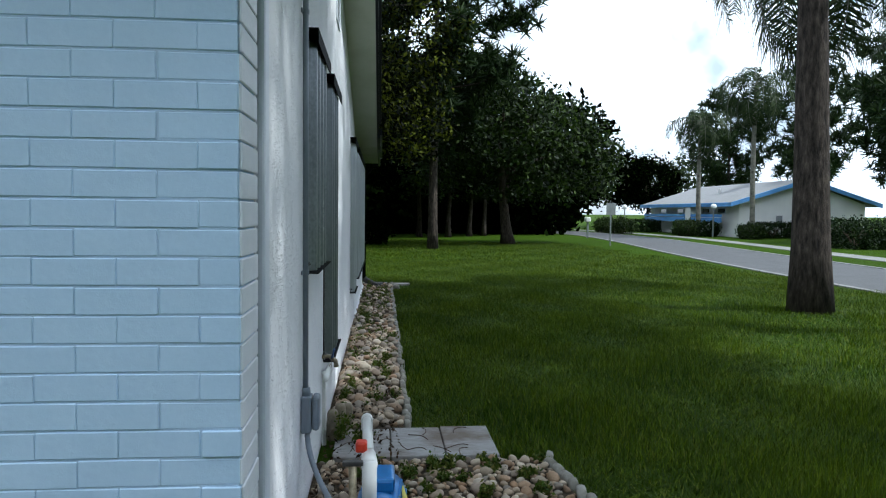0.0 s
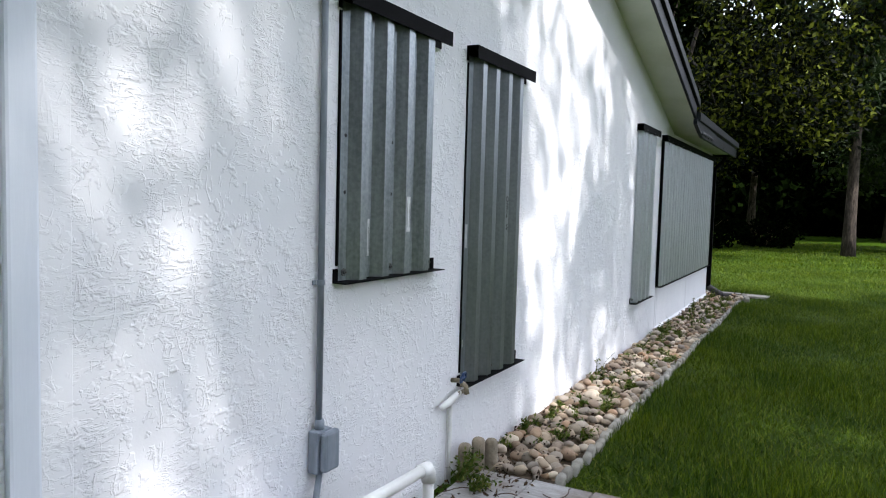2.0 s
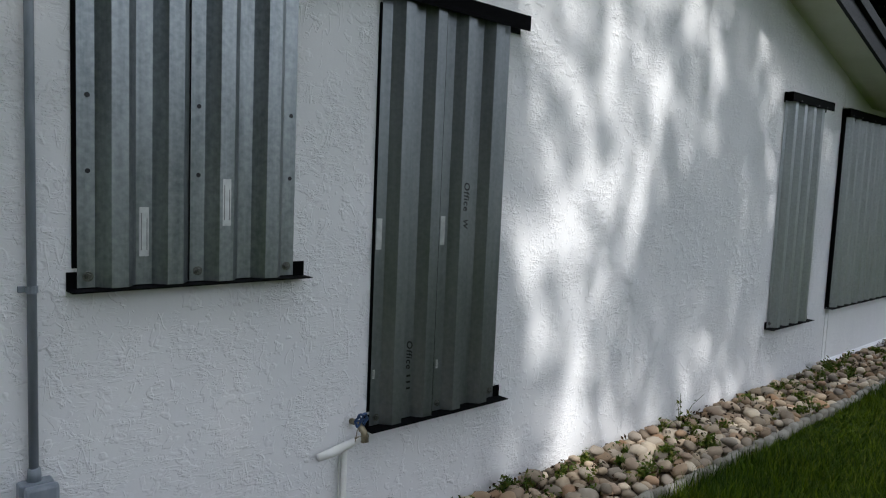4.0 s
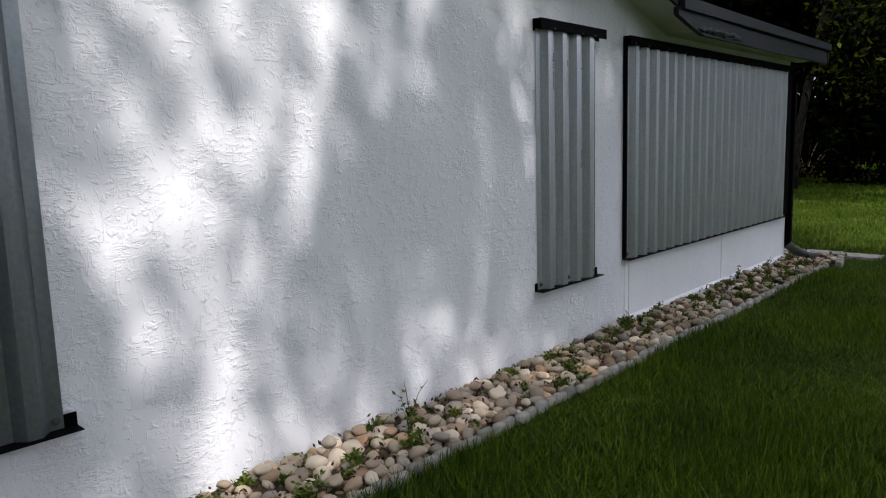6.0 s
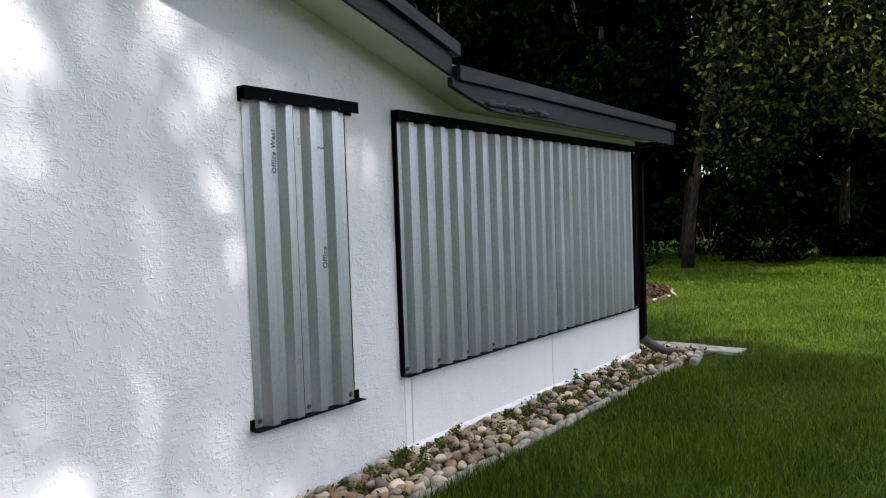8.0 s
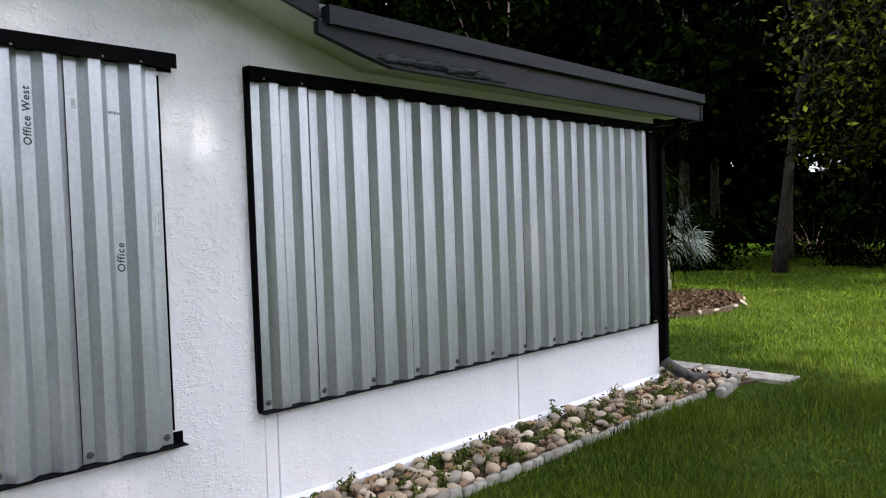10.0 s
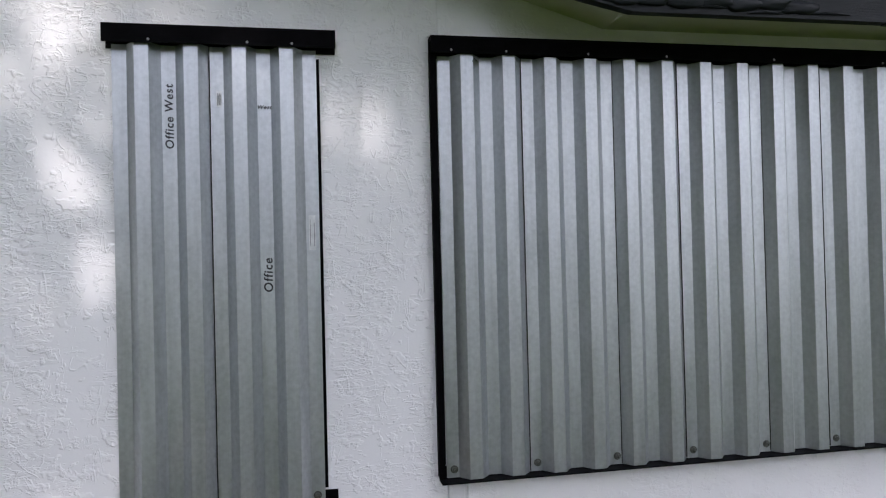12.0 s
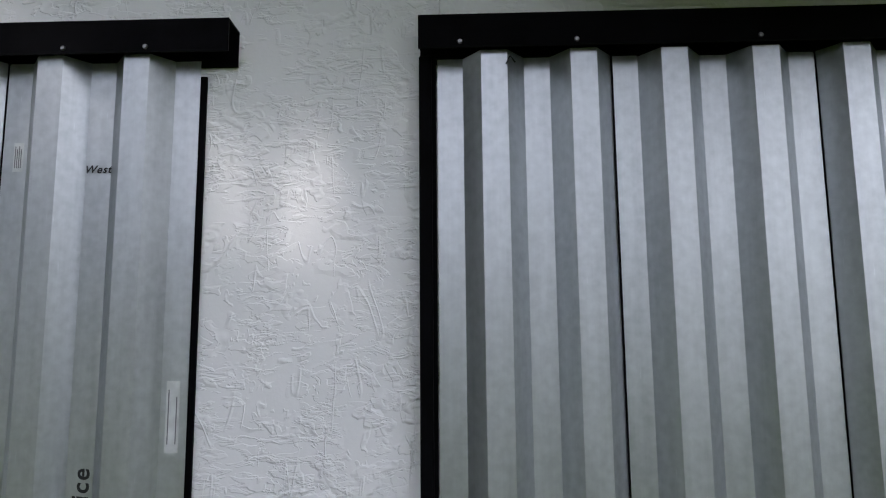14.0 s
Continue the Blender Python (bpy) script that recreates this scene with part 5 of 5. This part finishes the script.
for k, (x, y) in enumerate(((56.5, -20.4), (46.0, -23.0))):
    lamp = thing("street_lamp", "short lamp post with a white globe", "lamp post", (x, y, 0))
    part("pole", tube([(x, y, -0.05), (x, y, 1.9)], 0.05, 8), POST, lamp)
    bm = bmesh.new()
    bmesh.ops.create_uvsphere(bm, u_segments=14, v_segments=8, radius=0.2, matrix=Matrix.Translation((x, y, 2.08)))
    part("globe", bm, GLOBE, lamp, "white glass globe", True)
mail = thing("mailbox", "pale mailbox on a post by the street", "mailbox", (41.5, -12.9, 0))
part("post", box(41.45, 41.55, -12.95, -12.85, -0.05, 1.0), POST, mail)
part("body", box(41.3, 41.75, -13.05, -12.75, 1.0, 1.3, 0.05, 2), HOUSE_PAINT, mail)

# ---- paving slabs, stones, edging along the wall ----
slabs = thing("paving", "row of grained concrete paving slabs across the rock bed", "paving", (3.19, -0.6, 0), kind="structure")
for k, (a, b) in enumerate(((-1.085, -0.77), (-0.764, -0.44), (-0.434, -0.09))):
    bm = box(2.895 + 0.01 * k, 3.475 - 0.006 * k, a, b, -0.02, 0.048 - 0.004 * k, 0.008, 2)
    part("slab", bm, SLAB, slabs)
rng = np.random.default_rng(8)
for k in range(11):
    x, y, a = rng.uniform(2.95, 3.42), rng.uniform(-1.0, -0.15), rng.uniform(0, 6.28)
    L = rng.uniform(0.10, 0.26)
    line = [(x + math.cos(a + 0.5 * math.sin(3 * u)) * L * (u - 0.5), y + math.sin(a + 0.7 * math.sin(2 * u + k)) * L * (u - 0.5), 0.050 + 0.012 * math.sin(math.pi * u)) for u in (0, 0.2, 0.4, 0.6, 0.8, 1)]
    tagged(part("twig", tube(line, 0.0028, 5), TWIG), "thin brown twig lying on the paving", "twig", group="twigs on the paving")

block = thing("edging_block", "tan cast-stone edging block with three rounded tops", "edging block", (3.45, -0.10, 0))
for i in range(3):
    u = i / 2
    bm = box(3.34 + 0.075 * i, 3.41 + 0.075 * i, -0.10 - 0.045 * i, -0.03 - 0.045 * i, -0.02, 0.20 + 0.02 * (1 - abs(u - 0.5) * 2), 0.028, 3)
    part("scallop", bm, TAN_STONE, block, smooth=True)

STONES = [rock_mesh("stone", rng) for k in range(12)]
strip = thing("rock_bed", "bed of grey and tan river rocks along the wall", "rock bed", (8.0, -0.3, 0), kind="structure")
part("soil", prism([(3.5, -0.54), (12.60, -0.54), (13.1, -0.70), (13.1, 0.4), (12.60, 0.4), (12.60, -0.002), (3.5, -0.002)], "z", -0.03, 0.022), SOIL, strip)
lower = thing("pebble_bed", "bed of mixed pebbles beside the pump", "rock bed", (1.9, -0.6, 0), kind="structure")
part("soil", prism([(0.2, -1.42), (2.55, -1.40), (2.89, -1.33), (2.89, -0.002), (1.05, -0.024), (0.2, -0.03)], "z", -0.03, 0.020), SOIL, lower)


def scatter(rng, x0, x1, y0, y1, gap, tries):
    got = []
    cells = {}
    for k in range(tries):
        x, y = rng.uniform(x0, x1), rng.uniform(y0, y1)
        s = rng.uniform(0.75, 1.35)
        key = (int(x / 0.2), int(y / 0.2))
        near = [q for i in (-1, 0, 1) for j in (-1, 0, 1) for q in cells.get((key[0] + i, key[1] + j), ())]
        if all((x - a) ** 2 + (y - b) ** 2 > (gap * (s + r) / 2) ** 2 for a, b, r in near):
            cells.setdefault(key, []).append((x, y, s))
            got.append((x, y, s))
    return got


def joined_rocks(name, spots, size, material, rng, lift):
    """Many small rocks in one mesh."""
    bm = bmesh.new()
    bmesh.ops.create_icosphere(bm, subdivisions=2, radius=0.5)
    bm.verts.ensure_lookup_table()
    base = np.array([v.co[:] for v in bm.verts])
    tri = np.array([[v.index for v in f.verts] for f in bm.faces])
    bm.free()
    allv, allf = [], []
    for i, (x, y, s) in enumerate(spots):
        lump = rng.normal(size=(3, 3))
        v = base * (1 + 0.13 * np.sin(base @ lump * 3.5).sum(1, keepdims=True)) * np.array((1.25, 0.95, 0.72)) * size * s
        m = np.array(Euler(tuple(rng.uniform(-0.5, 0.5, 2)) + (rng.uniform(0, 6.28),)).to_matrix())
        allv.append(v @ m.T + np.array((x, y, lift + rng.uniform(-0.008, 0.012))))
        allf.append(tri + i * len(base))
    me = bpy.data.meshes.new(name)
    me.from_pydata(np.concatenate(allv).tolist(), [], np.concatenate(allf).tolist())
    me.polygons.foreach_set("use_smooth", [True] * len(me.polygons))
    me.materials.append(material)
    return me


rng = np.random.default_rng(9)
rest = []
spots = scatter(rng, 3.53, 12.5, -0.525, -0.045, 0.066, 22000)
spots.sort()
near, count = [], 0
for i, (x, y, s) in enumerate(spots):
    thin = rng.uniform() < (0.5 if x > 9.6 else 0.12)
    if thin:
        continue
    if 3.5 < x < 6.6 and count < 300:
        count += 1
        sz = 0.076 * s
        piece("stone", STONES[i % 12], strip, (x, y, 0.030 + 0.2 * sz), (rng.uniform(-0.5, 0.5), rng.uniform(-0.5, 0.5), rng.uniform(0, 6.28)), (sz * 1.25, sz, sz * 0.75))
    else:
        rest.append((x, y, s))
part("stones", joined_rocks("stones", rest, 0.078, ROCK_SMALL, rng, 0.042), ROCK_SMALL, strip)["kind"] = "stuff"
fill = scatter(rng, 3.53, 12.9, -0.53, -0.03, 0.05, 9000)
part("pebbles", joined_rocks("pebbles", fill[::2], 0.045, ROCK_SMALL, rng, 0.018), ROCK_SMALL, strip)["kind"] = "stuff"
top_stones = scatter(rng, 3.55, 11.5, -0.50, -0.06, 0.17, 500)
for i, (x, y, s) in enumerate(top_stones[:110]):
    sz = 0.070 * s
    piece("stone", STONES[i % 12], strip, (x, y, 0.082), (rng.uniform(-0.4, 0.4), rng.uniform(-0.4, 0.4), rng.uniform(0, 6.28)), (sz * 1.25, sz, sz * 0.72))

for i, (x, y, s) in enumerate(scatter(rng, 1.2, 2.86, -1.32, -0.08, 0.075, 2000)[:280:2]):
    sz = (0.036 + 0.020 * (x > 2.2)) * s
    piece("stone", STONES[i % 12], lower, (x, y, 0.030 + 0.16 * sz), (rng.uniform(-0.4, 0.4), rng.uniform(-0.4, 0.4), rng.uniform(0, 6.28)), (sz * 1.25, sz, sz * 0.78))
part("pebbles", joined_rocks("pebbles", scatter(rng, 0.6, 2.88, -1.38, -0.03, 0.036, 9000), 0.036, ROCK_SMALL, rng, 0.022), ROCK_SMALL, lower)["kind"] = "stuff"

# scalloped edging pieces
bm = box(-0.055, 0.055, -0.024, 0.024, -0.04, 0.075, 0.018, 2)
for v in bm.verts:
    if v.co.z > 0.02:
        v.co.z -= 7.0 * v.co.x ** 2
edge_me = bpy.data.meshes.new("edging_piece")
bm.to_mesh(edge_me)
bm.free()
edge_me.polygons.foreach_set("use_smooth", [True] * len(edge_me.polygons))
edge_me.materials.append(CONCRETE)
edging = thing("bed_edging", "worn scalloped concrete edging between rocks and lawn", "edging", (8, -0.57, 0), kind="structure")
x = 3.56
while x < 12.35:
    piece("edging_piece", edge_me, edging, (x, -0.565 + rng.uniform(-0.012, 0.012), rng.uniform(-0.012, 0.006)), (rng.uniform(-0.18, 0.12), rng.uniform(-0.06, 0.06), rng.uniform(-0.12, 0.12)), (rng.uniform(0.85, 1.05), 0.95, rng.uniform(0.8, 1.0)))
    x += rng.uniform(0.098, 0.112)
for k in range(13):
    piece("edging_piece", edge_me, edging, (2.86 - 0.108 * k, -1.36 - 0.012 * k + rng.uniform(-0.015, 0.015), -0.005), (rng.uniform(-0.15, 0.15), 0, rng.uniform(-0.3, 0.3)), (0.9, 1.1, 1.1))
white = thing("edging_block", "white painted scalloped edging block at the bed's end", "edging block", (12.62, -0.66, 0))
for i in range(6):
    bm = box(12.34 + 0.10 * i, 12.43 + 0.10 * i, -0.72 + 0.02 * i, -0.64 + 0.02 * i, -0.02, 0.085 + 0.012 * (i % 2), 0.03, 3)
    part("scallop", bm, CONCRETE, white, smooth=True)
corner = thing("corner_paving", "line of old concrete slabs beside the house end", "paving", (13.2, 0.2, 0), kind="structure")
for k in range(6):
    y = -0.95 + 0.46 * k
    part("slab", box(13.12 + 0.03 * (k % 2) - 0.05 * k / 5, 13.42 + 0.03 * (k % 2) - 0.05 * k / 5, y, y + 0.445, -0.02, 0.035 + 0.006 * (k % 3), 0.008, 2), CONCRETE, corner)
q = np.column_stack((rng.uniform(12.68, 13.1, 500), rng.uniform(-0.6, 0.3, 500), rng.uniform(0.03, 0.06, 500)))
tagged(part("leaf_litter", soup("leaf_litter", leaves(rng, q, 0.06, 0.03, 1.5).reshape(-1, 3), 4, LEAF_LITTER), LEAF_LITTER), "brown leaf litter beside the drain hose", "leaf litter", kind="stuff")
corner_rocks = scatter(rng, 12.5, 13.08, -0.6, 0.3, 0.10, 300)
for i, (x, y, s) in enumerate(corner_rocks):
    if y < -0.10 or x > 12.72:
        sz = 0.09 * s
        piece("stone", STONES[i % 12], strip, (x, y, 0.04), (0.2, 0.3, rng.uniform(0, 6)), (sz * 1.3, sz, sz * 0.7))

# ---- weeds among the rocks ----
def weed(x, y, h, seed, count, spread):
    rng = np.random.default_rng(seed)
    w = thing("weed", "small green weed growing between the rocks", "weed", (x, y, 0.02), group="weeds in the rock bed")
    st = bmesh.new()
    pts, along = [], []
    for k in range(count):
        a, e = rng.uniform(0, 6.28), rng.uniform(0.6, 1.4)
        L = h * rng.uniform(0.5, 1.0)
        tip = Vector((x + math.cos(a) * math.cos(e) * L * spread, y - abs(math.sin(a)) * math.cos(e) * L * spread, 0.02 + math.sin(e) * L))
        tube([(x, y, 0.0), Vector((x, y, 0.02)).lerp(tip, 0.5) + Vector((0, 0, 0.1 * L)), tip], [0.0022, 0.0018, 0.001], 4, st)
        for j in range(7):
            pts.append(tuple(Vector((x, y, 0.03)).lerp(tip, rng.uniform(0.25, 1.0)) + Vector(rng.normal(size=3)) * 0.012))
    pts = np.array(pts)
    part("stem", st, LEAF_WEED, w)["kind"] = "stuff"
    part("foliage", soup("foliage", leaves(rng, pts, 0.035, 0.016, 0.5).reshape(-1, 3), 4, LEAF_WEED), LEAF_WEED, w)


rng = np.random.default_rng(10)
for k in range(130):
    weed(3.6 + 8.8 * rng.uniform() ** (0.7 if k % 2 else 1.0), rng.uniform(-0.5, -0.05), rng.uniform(0.05, 0.13), 600 + k, 10, 1.3)
for k, (x, y, h, c) in enumerate(((8.35, -0.10, 0.16, 40), (8.22, -0.16, 0.13, 30), (3.24, -0.10, 0.22, 26), (3.18, -0.22, 0.16, 24), (5.95, -0.05, 0.34, 4), (5.65, -0.07, 0.2, 4), (4.2, -0.08, 0.12, 26),
                                  (4.35, -0.1, 0.10, 22), (5.3, -0.3, 0.12, 30), (5.6, -0.4, 0.12, 30), (10.9, -0.08, 0.2, 7), (11.6, -0.1, 0.2, 8), (12.45, -0.1, 0.22, 9), (2.3, -0.9, 0.09, 24), (2.6, -0.5, 0.09, 20), (2.75, -0.75, 0.10, 26), (1.9, -1.1, 0.08, 20))):
    weed(x, y, h, 300 + k, c, 1.1)

for k in range(60):
    weed(rng.uniform(1.3, 2.85), rng.uniform(-1.3, -0.12), rng.uniform(0.04, 0.09), 400 + k, 12, 1.5)
q = np.column_stack((rng.uniform(1.2, 12.5, 3000), rng.uniform(-0.5, -0.03, 3000), rng.uniform(0.03, 0.085, 3000)))
tagged(part("bed_litter", soup("bed_litter", leaves(rng, q, 0.035, 0.016, 1.2).reshape(-1, 3), 4, LEAF_LITTER), LEAF_LITTER), "small brown dead leaves between the rocks", "leaf litter", kind="stuff")

# ---- lawn grass ----
def blades(rng, x0, x1, y0, y1, per_m2, tall, wide):
    k = int((x1 - x0) * (y1 - y0) * per_m2)
    p = np.column_stack((rng.uniform(x0, x1, k), rng.uniform(y0, y1, k), np.zeros(k)))
    inside_bed = (p[:, 0] < 2.93) & (p[:, 1] > -1.40) | (p[:, 0] < 3.5) & (p[:, 1] > -1.10) | (p[:, 0] < 12.4) & (p[:, 1] > -0.59) | (p[:, 0] > 12.3) & (p[:, 0] < 13.1) & (p[:, 1] > -0.74) | (p[:, 0] > 12.9) & (p[:, 0] < 13.42) & (p[:, 1] > -0.93)
    rim = np.minimum(np.minimum(p[:, 0] - x0, x1 - p[:, 0]), p[:, 1] - y0) + 0.5 * np.sin(p[:, 0] * 1.7) * np.sin(p[:, 1] * 2.3)
    p = p[~inside_bed & (rng.uniform(0, 1.4, k) < rim + 0.2)]
    k = len(p)
    a = rng.uniform(0, 2 * np.pi, k)
    lean = rng.uniform(0.1, 0.9, k) * tall
    h = tall * rng.uniform(0.45, 1.15, k) * (0.8 + 0.4 * np.sin(p[:, 0] * 2.1) * np.sin(p[:, 1] * 2.7))
    d = np.column_stack((np.cos(a), np.sin(a), np.zeros(k)))
    s = np.column_stack((-np.sin(a), np.cos(a), np.zeros(k))) * (wide / 2)
    tip = p + d * lean[:, None] + np.column_stack((np.zeros(k), np.zeros(k), h))
    return np.stack((p - s, p + s, tip), axis=1).reshape(-1, 3)


rng = np.random.default_rng(12)
sheets = [blades(rng, -1.0, 14.2, -4.8, -0.55, 4800, 0.088, 0.008),
          blades(rng, 12.8, 20.8, -5.0, 4.0, 1900, 0.075, 0.010),
          blades(rng, 1.0, 16.8, -10.2, -3.6, 1300, 0.075, 0.012),
          blades(rng, 15.2, 34.0, -10.2, -3.0, 420, 0.08, 0.018),
          blades(rng, 19.2, 38.0, -3.8, 8.0, 330, 0.08, 0.02),
          blades(rng, 12.8, 20.8, -10.2, -3.8, 700, 0.08, 0.014)]
tagged(part("grass", soup("grass", np.concatenate(sheets), 3, GRASS), GRASS), "thick green lawn grass beside the rock bed", "grass", kind="stuff")

# ---- brick front of the house corner, brick by brick ----
front = thing("wall_front", "pale blue painted brick front wall at the house corner", "wall", (0.7, 0.5, 0), kind="structure")
COURSE, BL = 0.0745, 0.205
part("mortar", prism([(0.6235, -0.008), (0.846, -0.008), (0.846, 0.15), (0.75, 0.15), (0.75, 8.2), (0.6235, 8.2)], "z", -0.1, 2.6), MORTAR, front)


def brick_mesh(lx, ly, lz):
    bm = box(-lx / 2, lx / 2, -ly / 2, ly / 2, -lz / 2, lz / 2, 0.0025)
    me = bpy.data.meshes.new("brick")
    bm.to_mesh(me)
    bm.free()
    me.materials.append(BRICK)
    return me


rng = np.random.default_rng(14)
LONG, SHORT = brick_mesh(0.10, BL - 0.0008, COURSE - 0.005), brick_mesh(0.228, BL - 0.003, COURSE - 0.006)
HALF = brick_mesh(0.228, BL / 2 - 0.002, COURSE - 0.006)
bm = box(-0.114, 0.114, -0.004, 0.004, -COURSE / 2 + 0.002, COURSE / 2 - 0.003, 0.003)
RETURN = bpy.data.meshes.new("brick_end")
bm.to_mesh(RETURN)
bm.free()
RETURN.materials.append(BRICK_WHITE)
for c in range(34):
    z = 0.02 + COURSE * (c + 0.5)
    odd = c % 2
    y = -0.012
    first = BL / 2 if odd else BL
    piece("brick", HALF if odd else SHORT, front, (0.62 + 0.114 + rng.uniform(-0.004, 0.003), y + first / 2 + rng.uniform(-0.004, 0.002), z), (0, 0, rng.uniform(-0.01, 0.01)))
    piece("brick", RETURN, front, (0.736 + rng.uniform(-0.003, 0.003), -0.0145 + rng.uniform(-0.0015, 0.001), z), (0, rng.uniform(-0.006, 0.006), 0))
    y += first
    while y < 8.1:
        if y < 1.05:
            piece("brick", LONG, front, (0.67 + rng.uniform(-0.0010, 0.0006), y + BL / 2, z + rng.uniform(-0.0015, 0.0015)), (0, 0, rng.uniform(-0.0025, 0.0025)))
        y += BL
row = []
for c in range(34):
    z = 0.02 + COURSE * (c + 0.5)
    y = -0.012 + (BL / 2 if c % 2 else BL) + BL * 5
    while y < 8.0:
        row.append((y, z))
        y += BL
me = bpy.data.meshes.new("bricks")
src = np.array([v.co[:] for v in LONG.vertices])
faces = [list(p.vertices) for p in LONG.polygons]
allv = np.concatenate([src + np.array((0.67, y + BL / 2, z)) for y, z in row])
me.from_pydata(allv.tolist(), [], [[i + k * len(src) for i in f] for k in range(len(row)) for f in faces])
me.materials.append(BRICK)
part("bricks", me, BRICK, front)["kind"] = "stuff"
